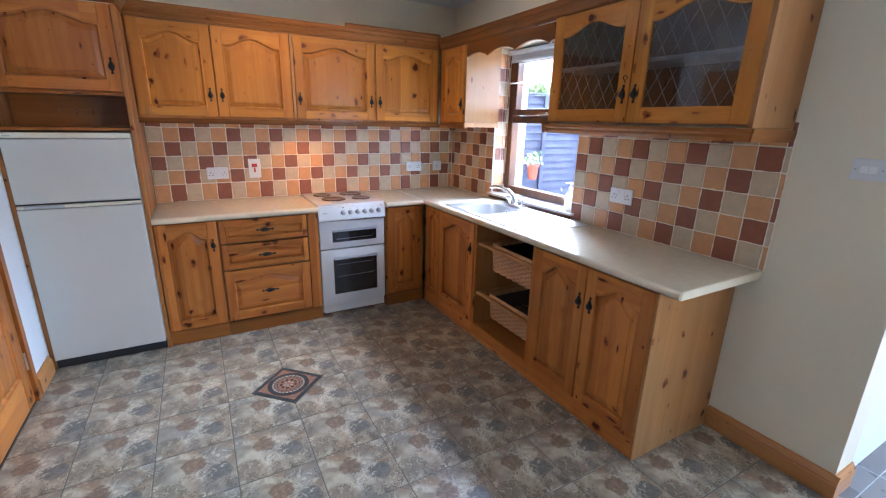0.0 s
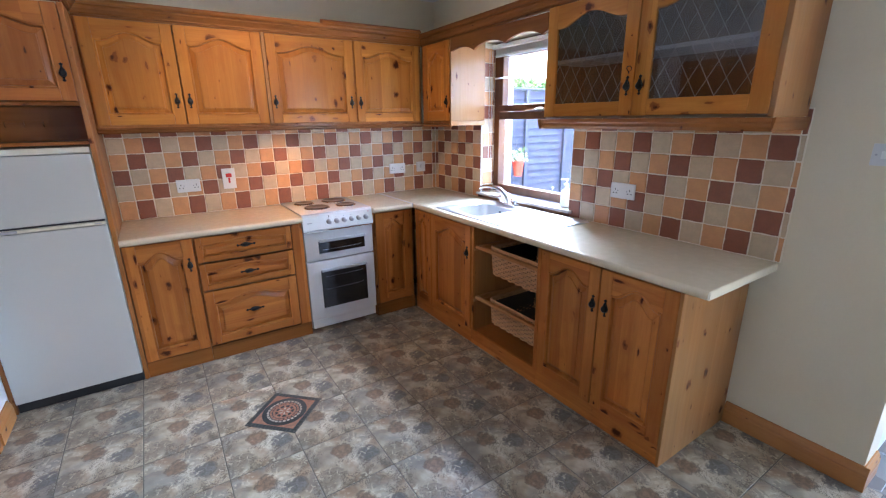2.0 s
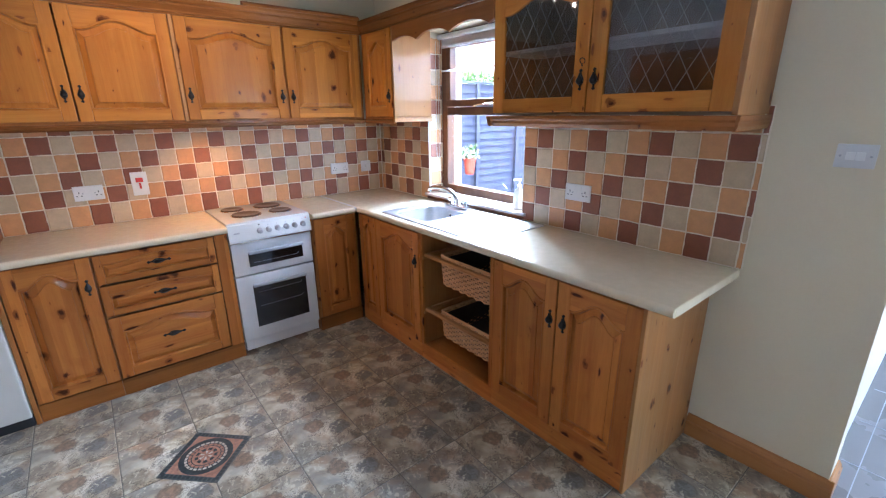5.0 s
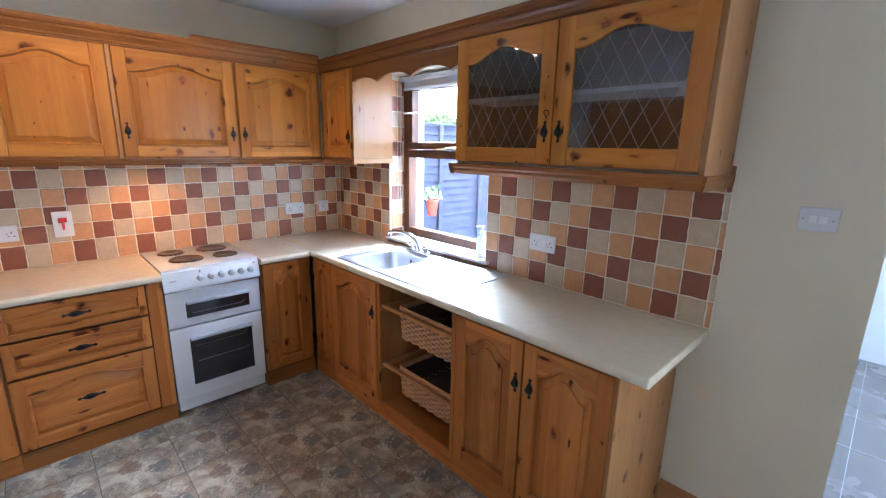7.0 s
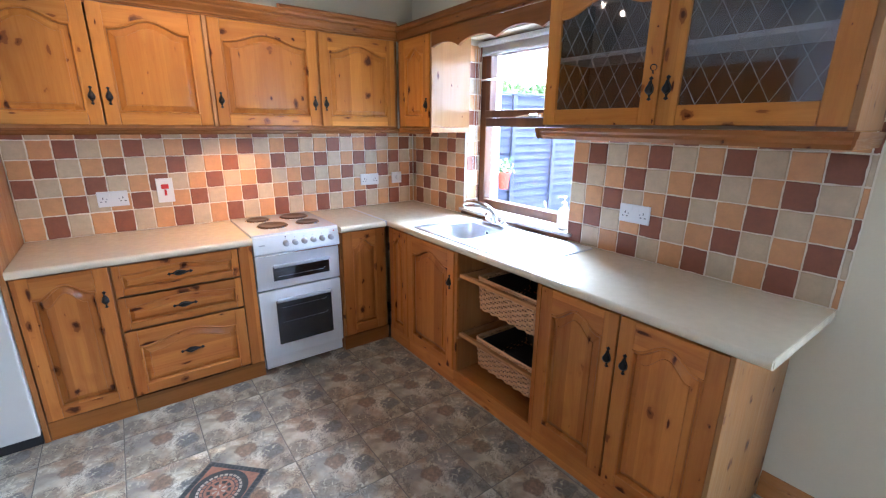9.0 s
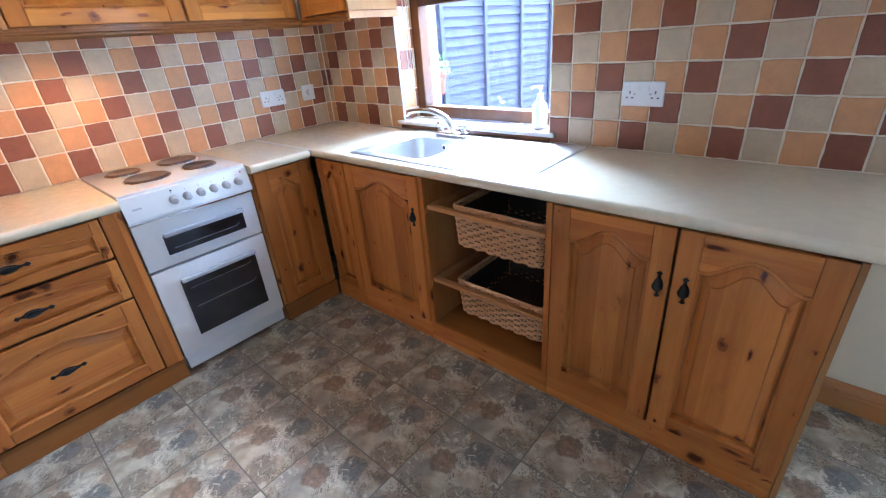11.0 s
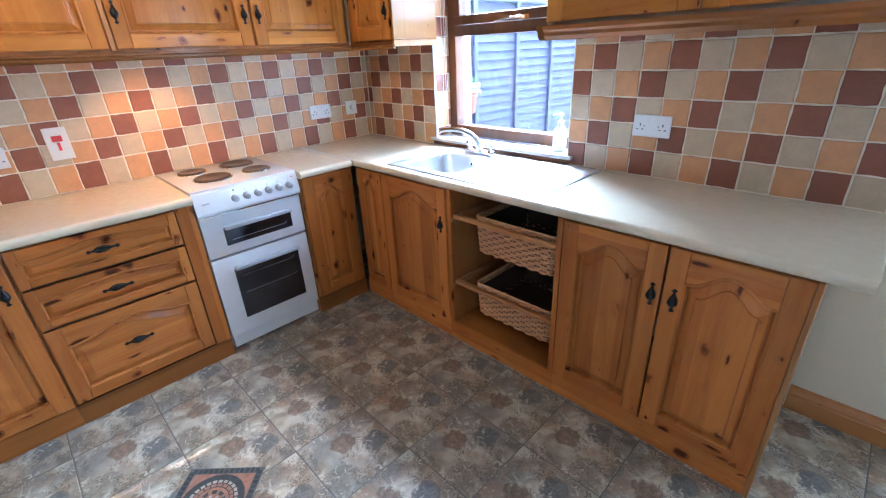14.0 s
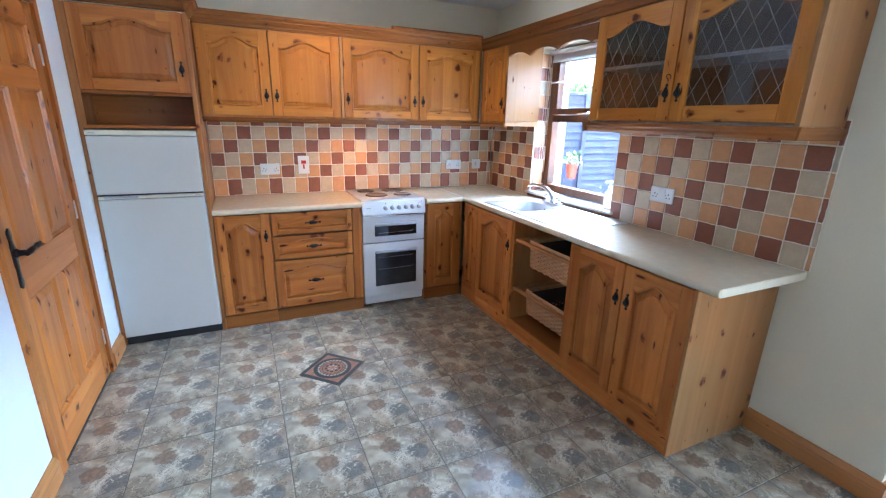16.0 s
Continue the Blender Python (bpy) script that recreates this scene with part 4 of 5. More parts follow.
# pale base colour carries the glare on the sill top; its front stays brown
sill = setting("window_sill", boxes((-0.030, FX + 0.001, -1.712, -0.678, 0.930, 0.951), bevel=0.006), plain("sill_glare_pale", (0.60, 0.55, 0.50), 0.16, 0, 0.08, 12.0, 0, 60, 0.4), "varnished timber window sill, its white glare put into a pale colour", "sill")
part("sill_front", boxes((-0.020, -0.001, -1.690, -0.700, 0.908, 0.9295), bevel=0.002), BROWN, sill)

bl = thing("roller_blind", (0.09, -1.2, 2.05), "white cloth blind rolled up at the top of the window", "blind")
part("blind_roll", tube(bmesh.new(), [(0.085, -0.74, 2.085), (0.085, -1.65, 2.085)], 0.018, 16), BLIND, bl, smooth=True)
part("blind_cloth", boxes((0.110, 0.1125, -1.645, -0.745, 2.020, 2.090)), BLIND, bl)
part("bottom_bar", tube(bmesh.new(), [(0.108, -0.75, 2.020), (0.108, -1.64, 2.016)], 0.009, 8), BLIND, bl, smooth=True)
part("lower_rod", tube(bmesh.new(), [(0.10, -0.752, 1.856), (0.10, -1.64, 1.849)], 0.006, 8), BLIND, bl, smooth=True)
bm = bmesh.new()
for k in (-0.012, 0.012):
    tube(bm, [(0.075 + k, -0.728, 2.06), (0.075 + k, -0.727, 1.6), (0.075 + k, -0.727, 1.235), (0.075 + k * 0.4, -0.727, 1.215)], 0.0018, 5)
part("pull_cord", bm, BLIND, bl, "thin white looped pull cord", smooth=True)

# ---- sink, tap, bottle ----
def rounded(x0, x1, y0, y1, r, z, n=5):
    pts = []
    for cx, cy, a0 in ((x1 - r, y1 - r, 0), (x0 + r, y1 - r, 90), (x0 + r, y0 + r, 180), (x1 - r, y0 + r, 270)):
        for k in range(n + 1):
            a = radians(a0 + 90 * k / n)
            pts.append(Vector((cx + r * math.cos(a), cy + r * math.sin(a), z)))
    return pts


SX0, SX1, SY0, SY1 = -0.570, -0.030, -1.882, -0.885
BX0, BX1, BY0, BY1 = -0.510, -0.155, -1.330, -0.955
t = thing("kitchen_sink", (-0.3, -1.38, 0.9), "stainless steel sink with bowl and ribbed drainer in the worktop", "sink")
# grey ring added round the sink: the rim's dark reflection drawn as colour
part("rim_seal", loops(bmesh.new(), [rounded(SX0 - g, SX1 + g, SY0 - g, SY1 + g, 0.024, z) for g, z in ((0.0035, 0.9052), (0.0035, 0.9068), (0.001, 0.9075))], cap=False), GREYP, t, "dark ring put in for the dark reflection round the rim")
bm = bmesh.new()
rim = [rounded(SX0, SX1, SY0, SY1, 0.022, 0.9055), rounded(SX0 + 0.001, SX1 - 0.001, SY0 + 0.001, SY1 - 0.001, 0.022, 0.910), rounded(SX0 + 0.014, SX1 - 0.014, SY0 + 0.014, SY1 - 0.014, 0.020, 0.913), rounded(SX0 + 0.022, SX1 - 0.022, SY0 + 0.022, SY1 - 0.022, 0.020, 0.9085)]
bowl = [rounded(BX0 - 0.010, BX1 + 0.010, BY0 - 0.010, BY1 + 0.010, 0.065, 0.9085), rounded(BX0, BX1, BY0, BY1, 0.06, 0.902), rounded(BX0 + 0.012, BX1 - 0.012, BY0 + 0.012, BY1 - 0.012, 0.06, 0.79), rounded(BX0 + 0.035, BX1 - 0.035, BY0 + 0.035, BY1 - 0.035, 0.055, 0.758), rounded(-0.345, -0.305, -1.16, -1.12, 0.02, 0.752)]
loops(bm, rim + bowl, cap=False)
bm.faces.new([bm.verts.new(p) for p in rounded(-0.345, -0.305, -1.16, -1.12, 0.02, 0.752)])
part("basin", bm, STEEL, t, smooth=True)
bm = bmesh.new()
for k in range(9):
    gx = -0.505 + 0.046 * k
    loops(bm, [[Vector((gx - 0.007, y, 0.9088)), Vector((gx - 0.003, y, 0.9112)), Vector((gx + 0.003, y, 0.9112)), Vector((gx + 0.007, y, 0.9088))] for y in (-1.385, -1.83)])
part("drainer_ribs", bm, STEEL, t, "raised ribs of the drainer", smooth=True)
part("waste", lathe(bmesh.new(), [(0.034, 0.7525), (0.032, 0.7555), (0.02, 0.754), (0.002, 0.7535)], pose(-0.325, -1.14, 0), 20), CHROME, t, "chrome waste", smooth=True)
part("overflow", lathe(bmesh.new(), [(0.016, 0), (0.016, 0.003), (0.010, 0.004), (0.002, 0.004)], pose(-0.162, -1.16, 0.865, 0, -90, 0), 16), CHROME, t, "chrome overflow cover", smooth=True)
# flat black disc on the cover paints the dark inside of the hole
part("overflow_hole", lathe(bmesh.new(), [(0.009, 0), (0.009, 0.0015)], pose(-0.1662, -1.16, 0.865, 0, -90, 0), 12), BLACKP, t, "black disc standing for the shade inside the overflow")

t = thing("mixer_tap", (-0.095, -1.16, 0.91), "chrome deck mixer tap with two lever knobs behind the sink", "tap")
part("base_plate", boxes((-0.122, -0.070, -1.262, -1.055, 0.9115, 0.936), bevel=0.009), CHROME, t, smooth=True)
for ty in (-1.235, -1.085):
    knob = part("tap_knob", lathe(bmesh.new(), [(0.016, 0.934), (0.018, 0.940), (0.013, 0.948), (0.022, 0.958), (0.024, 0.968), (0.021, 0.978), (0.006, 0.982)], pose(-0.096, ty, 0), 16), CHROME, t, smooth=True)
arc = [(-0.096, -1.16, 0.934), (-0.098, -1.155, 0.965), (-0.103, -1.135, 1.000), (-0.112, -1.095, 1.026), (-0.124, -1.04, 1.040), (-0.138, -0.985, 1.042), (-0.150, -0.935, 1.036), (-0.156, -0.912, 1.028), (-0.157, -0.906, 1.012)]
part("spout", tube(bmesh.new(), arc, [0.021, 0.019, 0.017, 0.015, 0.014, 0.013, 0.013, 0.013, 0.012], 14), CHROME, t, smooth=True)

t = thing("soap_bottle", (0.065, -1.588, 0.951), "white plastic pump soap bottle on the window sill", "bottle")
part("bottle", lathe(bmesh.new(), [(0.032, 0.9515), (0.036, 0.956), (0.037, 1.04), (0.034, 1.062), (0.016, 1.082), (0.013, 1.094)], pose(0.065, -1.588, 0), 20), SOAP, t, smooth=True)
part("pump", lathe(bmesh.new(), [(0.015, 1.0945), (0.015, 1.108), (0.006, 1.112), (0.005, 1.132), (0.011, 1.134), (0.011, 1.146)], pose(0.065, -1.588, 0), 14), SOAP, t, "white pump head", smooth=True)
part("nozzle", tube(bmesh.new(), [(0.065, -1.584, 1.141), (0.055, -1.555, 1.140), (0.052, -1.548, 1.133)], 0.005, 8), SOAP, t, smooth=True)


# ---- baskets ----
def basket(z0, z1, railz, label):
    y0, y1, x0, x1 = -1.972, -1.530, -0.560, -0.130
    t = thing("wicker_basket", (-0.34, -1.75, z0), label, "basket", "wicker baskets")
    per = []
    step = 0.034
    corners = [(x0, y0), (x0, y1), (x1, y1), (x1, y0)]
    for i in range(4):
        (ax, ay), (bx, by) = corners[i], corners[(i + 1) % 4]
        length = math.hypot(bx - ax, by - ay)
        n = round(length / step)
        nx, ny = (ay - by) / length, (bx - ax) / length
        for k in range(n):
            f = (k + 0.5) / n
            per.append((ax + (bx - ax) * f, ay + (by - ay) * f, nx, ny))
    bm = bmesh.new()
    rows = int((z1 - z0) / 0.0132)
    for r in range(rows):
        z = z0 + 0.005 + r * (z1 - z0 - 0.006) / (rows - 1)
        taper = 1 - 0.05 * (1 - r / rows)
        pts = []
        m = len(per)
        for i, (px, py, nx, ny) in enumerate(per):
            o = 0.0058 * (1 if (i + r) % 2 else -1) + random.uniform(-0.0006, 0.0006)
            qx, qy, _, _ = per[(i + 1) % m]
            lift = random.uniform(-0.0009, 0.0009)
            for ax, ay, oo in ((px, py, o), ((px * 0.65 + qx * 0.35), (py * 0.65 + qy * 0.35), o * 0.75), ((px * 0.35 + qx * 0.65), (py * 0.35 + qy * 0.65), -o * 0.75)):
                pts.append(Vector((-0.345 + (ax + nx * oo + 0.345) * taper, -1.751 + (ay + ny * oo + 1.751) * taper, z + lift)))
        rings = []
        n = len(pts)
        for i in range(n + 1):
            p = pts[i % n]
            d = pts[(i + 1) % n] - pts[(i - 1) % n]
            d.z = 0
            d.normalize()
            k = Vector((-d.y, d.x, 0))
            rings.append([p + k * 0.0036 * math.cos(q) + Vector((0, 0, 0.0072 * math.sin(q))) for q in (0, 1.05, 2.09, 3.14, 4.19, 5.24)])
        loops(bm, rings, cap=False)
    part("weave", bm, WICKER, t, smooth=True)
    for px, py, nx, ny in per:
        part("stake", tube(bmesh.new(), [(-0.345 + (px + 0.345) * 0.955, -1.751 + (py + 1.751) * 0.955, z0 + 0.002), (px, py, z1)], 0.0035, 5), WICKER, t)
    ring = rounded(x0, x1, y0, y1, 0.03, z1 + 0.006)
    ring.append(ring[0])
    dense = []
    for p, q in zip(ring, ring[1:]):
        steps = max(1, round((q - p).length / 0.009))
        dense += [(p.lerp(q, i / steps), (q - p).normalized()) for i in range(steps)]
    for strand in range(3):
        pts = []
        for i, (p, d) in enumerate(dense):
            turn = 2 * math.pi * (i / 6.0 + strand / 3)
            pts.append(p + Vector((d.y, -d.x, 0)) * 0.0055 * math.cos(turn) + Vector((0, 0, 0.0055 * math.sin(turn))))
        pts.append(pts[0])
        part("rim_strand", tube(bmesh.new(), pts, 0.0042, 5), WICKER, t, smooth=True)
    # near-black sheets added behind the weave so inside and slits look dark
    part("liner", boxes((x0 + 0.014, x0 + 0.017, y0 + 0.016, y1 - 0.016, z0 + 0.006, z1 - 0.012), (x1 - 0.017, x1 - 0.014, y0 + 0.016, y1 - 0.016, z0 + 0.006, z1 - 0.012), (x0 + 0.017, x1 - 0.017, y0 + 0.014, y0 + 0.017, z0 + 0.006, z1 - 0.012), (x0 + 0.017, x1 - 0.017, y1 - 0.017, y1 - 0.014, z0 + 0.006, z1 - 0.012), (x0 + 0.014, x1 - 0.014, y0 + 0.014, y1 - 0.014, z0 + 0.0062, z0 + 0.009)), VOID, t, "near-black sheets making the inside of the basket dark")
    part("base", boxes((x0 + 0.02, x1 - 0.02, y0 + 0.02, y1 - 0.02, z0, z0 + 0.006)), WICKER, t)
    part("front_rail", boxes((-0.592, -0.566, -1.990, -1.412, railz - 0.010, railz + 0.010), bevel=0.004), RUNNER, t, "pale wooden front rail")
    part("side_rail", boxes((-0.565, -0.10, -1.424, -1.412, railz - 0.008, railz + 0.010)), RUNNER, t)
    part("side_rail", boxes((-0.565, -0.10, -1.990, -1.978, railz - 0.008, railz + 0.010)), RUNNER, t)


basket(0.560, 0.738, 0.724, "woven willow basket on pale wooden rails, upper of two")
basket(0.208, 0.373, 0.357, "woven willow basket on pale wooden rails, lower of two")

# ---- sockets and switches ----
HOLE = plain("socket_shutter_grey", (0.09, 0.09, 0.095), 0.5, 0, 0.05)
SWITCHGREY = plain("pale_grey_switch", (0.66, 0.66, 0.65), 0.35, 0, 0.02)


def plate(name, side, u, z, wu, hz, label, category, mat=PLASTIC):
    c = side.p(u, 0.0, z)
    t = thing(name, c, label, category)
    part("plate", side.box(bmesh.new(), u - wu / 2, u + wu / 2, 0.0, 0.010, z - hz / 2, z + hz / 2, 0.003), mat, t)
    return t


def double_socket(side, u, z, wu=0.150, hz=0.090):
    t = plate("double_socket", side, u, z, wu, hz, "white plastic double power socket on the tiles", "socket")
    for s in (-1, 1):
        part("rocker", side.box(bmesh.new(), u + s * 0.018 - 0.006, u + s * 0.018 + 0.006, 0.009, 0.0125, z + 0.014, z + 0.034, 0.001), PLASTIC, t)
        for du, dz, a, b in ((0, 0.006, 0.0026, 0.0055), (-0.011, -0.014, 0.0045, 0.0024), (0.011, -0.014, 0.0045, 0.0024)):
            part("pin_hole", side.box(bmesh.new(), u + s * 0.048 + du - a, u + s * 0.048 + du + a, 0.0095, 0.0104, z + dz - b, z + dz + b), HOLE, t)
        part("screw", lathe(bmesh.new(), [(0.004, 0), (0.004, 0.0015)], Matrix.Translation(side.p(u + s * 0.030, 0.010, z)) @ (pose(0, 0, 0, 90) if side.face == "back" else pose(0, 0, 0, 0, -90)), 8), GREYP, t)


WB, WR = Side("back", -0.0085), Side("right", -0.0085)
WP = Side("right", -0.0005)
double_socket(WB, -2.122, 1.112)
double_socket(WB, -0.432, 1.120, 0.160)
double_socket(WR, -2.081, 1.130, 0.160, 0.092)
t = plate("cooker_switch", WB, -1.852, 1.142, 0.090, 0.150, "white cooker switch with a red rocker on the tiles", "switch")
part("rocker", WB.box(bmesh.new(), -1.872, -1.832, 0.009, 0.016, 1.152, 1.180, 0.003), RED, t, "red rocker")
part("neon", WB.box(bmesh.new(), -1.858, -1.846, 0.009, 0.0135, 1.110, 1.148, 0.001), RED, t, "red mark")
t = plate("dimmer_switch", WB, -0.180, 1.120, 0.092, 0.092, "white square plate with a round dial near the corner", "switch")
part("dial", lathe(bmesh.new(), [(0.022, 0), (0.021, 0.012), (0.018, 0.016), (0.002, 0.016)], pose(-0.172, -0.0185, 1.122, 90), 18), PLASTIC, t, smooth=True)
t = plate("light_switch", WP, -3.178, 1.402, 0.110, 0.082, "pale grey double light switch on the cream wall", "switch", SWITCHGREY)
for s in (-1, 1):
    part("rocker", WP.box(bmesh.new(), -3.178 + s * 0.0135 - 0.0125, -3.178 + s * 0.0135 + 0.0125, 0.009, 0.0135, 1.388, 1.416, 0.002), PLASTIC, t)
    part("screw", lathe(bmesh.new(), [(0.004, 0), (0.004, 0.0015)], pose(-0.0105, -3.178 + s * 0.041, 1.402, 0, -90), 8), GREYP, t)

# ---- pine door in the west wall ----
door = thing("door_1", (LEFT, (D0 + D1) / 2, 0), "closed six-panel varnished pine door with a black iron latch", "door", kind="structure")
X = LEFT + 0.004
bm = bmesh.new()
for y in (D0, D1 - 0.10):
    box(bm, X - 0.035, X, y + 0.004, y + 0.096, 0.012, DTOP - 0.004, 0.003)
leaf = part("leaf_stile", bm, PZ, door)
bm = bmesh.new()
for z0, z1 in ((0.012, 0.20), (0.785, 0.95), (1.628, 1.725), (1.92, DTOP - 0.004)):
    box(bm, X - 0.035, X - 0.0005, D0 + 0.0965, D1 - 0.1005, z0, z1, 0.003)
part("leaf_rail", bm, PY, door)
mid = (D0 + D1) / 2
bm = bmesh.new()
for z0, z1 in ((0.20, 0.785), (0.95, 1.628), (1.725, 1.92)):
    box(bm, X - 0.035, X - 0.0005, mid - 0.045, mid + 0.045, z0, z1, 0.003)
part("leaf_mullion", bm, PZ, door)
for z0, z1 in ((0.20, 0.785), (0.95, 1.628), (1.725, 1.92)):
    for y0, y1 in ((D0 + 0.096, mid - 0.045), (mid + 0.045, D1 - 0.10)):
        rings = []
        for d, w in ((0.0, 0.030), (0.0, 0.001), (0.003, 0.007), (0.010, 0.012), (0.013, 0.018), (0.018, 0.018), (0.020, 0.013), (0.050, 0.005), (0.052, 0.005)):
            rings.append([Vector((X - w, a, b)) for a, b in ((y0 + d, z0 + d), (y1 - d, z0 + d), (y1 - d, z1 - d), (y0 + d, z1 - d))])
        part("door_panel", loops(bmesh.new(), rings), PZ, door)
for z in (0.25, 1.02, 1.80):
    part("hinge", boxes((X - 0.002, X + 0.006, D1 - 0.008, D1 + 0.004, z - 0.05, z + 0.05), bevel=0.002), STEEL, door, "steel hinge")
ARCHI = [(0, 0), (0.018, 0), (0.018, 0.045), (0.014, 0.052), (0.014, 0.060), (0.008, 0.068), (0, 0.068)]
for y, sgn in ((D1, 1), (D0, -1)):
    bm = loops(bmesh.new(), [[Vector((LEFT + a, y + sgn * b, z)) for a, b in ARCHI] for z in (0, DTOP + 0.068)])
    part("architrave", bm, PZ, door)
part("architrave", loops(bmesh.new(), [[Vector((LEFT + a * 0.98, y, DTOP + b)) for a, b in ARCHI] for y in (D0, D1)]), PY, door)
# black box laid under the leaf: shade of the open gap, done in colour
part("threshold", boxes((LEFT - 0.10, LEFT + 0.006, D0, D1, -0.001, 0.010)), BLACKP, door, "black strip put in as the shade of the gap under the door")
HY = D0 + 0.051
wide = [(0.004, 0.845), (0.020, 0.858), (0.026, 0.872), (0.015, 0.888), (0.013, 0.93), (0.020, 0.955), (0.026, 0.985), (0.024, 1.010), (0.014, 1.030), (0.012, 1.048), (0.022, 1.066), (0.017, 1.080), (0.003, 1.094)]
outline = [(HY + a, z) for a, z in wide] + [(HY - a, z) for a, z in reversed(wide)]
bm = loops(bmesh.new(), [[Vector((X + w, HY + (y - HY) * k, z)) for y, z in outline] for w, k in ((0.0003, 1.0), (0.004, 1.0), (0.006, 0.8))])
part("latch_plate", bm, IRON, door, "forged black iron latch plate with flared ends", smooth=True)
bm = lathe(bmesh.new(), [(0.019, 0.0), (0.019, 0.010), (0.013, 0.016), (0.011, 0.040)], pose(X + 0.004, HY, 0.992, 0, 90), 14)
lever = [(X + 0.046, HY - 0.012, 0.990), (X + 0.050, HY + 0.010, 0.994), (X + 0.053, HY + 0.040, 1.000), (X + 0.053, HY + 0.062, 0.996), (X + 0.052, HY + 0.082, 1.002), (X + 0.050, HY + 0.104, 0.998), (X + 0.048, HY + 0.122, 1.002)]
tube(bm, lever, [0.010, 0.013, 0.010, 0.008, 0.011, 0.010, 0.007], 10)
part("lever_handle", bm, IRON, door, "black iron lever handle", smooth=True)

# ---- ceiling spotlights ----
t = thing("spotlight_bar", (-1.835, -1.005, CEILING), "ceiling bar with two small lit spotlights", "ceiling light")
part("bar", boxes((-2.09, -1.58, -1.025, -0.985, CEILING - 0.025, CEILING - 0.0005), bevel=0.006), CHROME, t)
GLOW = bpy.data.materials.new("warm_lamp_glow")
GLOW.use_nodes = True
GLOW.node_tree.nodes["Principled BSDF"].inputs["Emission Color"].default_value = (1, 0.85, 0.62, 1)
GLOW.node_tree.nodes["Principled BSDF"].inputs["Emission Strength"].default_value = 5
for sx, sy in SPOTS:
    part("lamp_head", lathe(bmesh.new(), [(0.012, 2.512), (0.030, 2.500), (0.036, 2.430), (0.034, 2.428), (0.028, 2.490)], pose(sx, sy, 0), 18), CHROME, t, smooth=True)
    part("bulb", lathe(bmesh.new(), [(0.002, 2.398), (0.009, 2.400), (0.013, 2.406), (0.012, 2.440)], pose(sx, sy, 0), 14), GLOW, t, "lit warm bulb", smooth=True)

# ---- outside ----
setting("ground", boxes((0.05, 400, -300, 300, -0.32, -0.22)), CONCRETE, "pale concrete yard outside the window", "ground")
FENCE_Y, FENCE_TOP = -0.10, 1.83
f = thing("garden_fence", (2.6, FENCE_Y, -0.22), "tall grey-stained timber fence of overlapping boards", "fence")
for k in range(27):
    z = -0.20 + 0.0745 * k
    if z > FENCE_TOP - 0.06:
        break
    sag = random.uniform(-0.003, 0.003)
    rings = [[Vector((x, FENCE_Y + y, zz)) for y, zz in ((0.000, z), (-0.016, z + 0.002), (0.003, z + 0.090), (0.009, z + 0.090))] for x in (0.30, 2.0)]
    rings += [[Vector((x, FENCE_Y + y, zz + sag)) for y, zz in ((0.000, z), (-0.016, z + 0.002), (0.003, z + 0.090), (0.009, z + 0.090))] for x in (3.2, 6.2)]
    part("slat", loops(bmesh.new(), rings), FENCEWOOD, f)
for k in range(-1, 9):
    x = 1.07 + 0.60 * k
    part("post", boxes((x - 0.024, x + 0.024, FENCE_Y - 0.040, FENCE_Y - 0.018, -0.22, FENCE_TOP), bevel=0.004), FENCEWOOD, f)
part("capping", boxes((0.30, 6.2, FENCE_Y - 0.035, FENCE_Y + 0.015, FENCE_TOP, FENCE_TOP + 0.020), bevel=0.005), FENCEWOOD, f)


def tuft(bm, p, size):
    """One small bent leaf or petal in a random turn."""
    q = Euler((random.uniform(0, 6), random.uniform(0, 6), random.uniform(0, 6))).to_matrix()
    bm.faces.new([bm.verts.new(p + q @ Vector(c) * size) for c in ((-1, 0, 0), (0, -0.6, 0.2), (1, 0, 0), (0, 0.6, 0.2))])


leaves = bmesh.new()
for k in range(5200):
    x, y = random.uniform(0.5, 6.2), random.uniform(0.06, 0.75)
    top = 1.98 + 0.07 * noise.noise(Vector((x * 1.7, y, 0))) + 0.05 * noise.noise(Vector((x * 7, y * 4, 2)))
    tuft(leaves, Vector((x, y, top - abs(random.gauss(0, 0.10)))), random.uniform(0.018, 0.04))
hedge = thing("hedge", (3.2, 0.4, -0.22), "green clipped hedge rising behind the fence", "hedge", kind="stuff")
part("leaves", leaves, LEAF, hedge)
part("hedge_core", boxes((0.6, 6.1, 0.16, 0.66, -0.22, 1.86), bevel=0.05), LEAF, hedge)
PX0, PY0, PZ0 = 0.86, FENCE_Y - 0.14, 1.08
pot = thing("hanging_pot", (PX0, PY0, PZ0 - 0.11), "red hanging pot with white flowers on the fence", "plant pot")
part("pot", lathe(bmesh.new(), [(0.038, -0.11), (0.043, -0.105), (0.060, 0.025), (0.065, 0.030), (0.065, 0.048), (0.057, 0.048), (0.054, 0.030)], pose(PX0, PY0, PZ0), 20), TERRACOTTA, pot, smooth=True)
petals, sprigs = bmesh.new(), bmesh.new()
for k in range(170):
    p = Vector((PX0 + random.gauss(0, 0.050), PY0 + random.gauss(0, 0.035), PZ0 + 0.05 + abs(random.gauss(0.03, 0.04))))
    tuft(petals if k % 2 else sprigs, p, 0.016 if k % 2 else 0.021)
part("flowers", petals, PETAL, pot, "small white flowers")
part("foliage", sprigs, LEAF, pot, "green leaves")
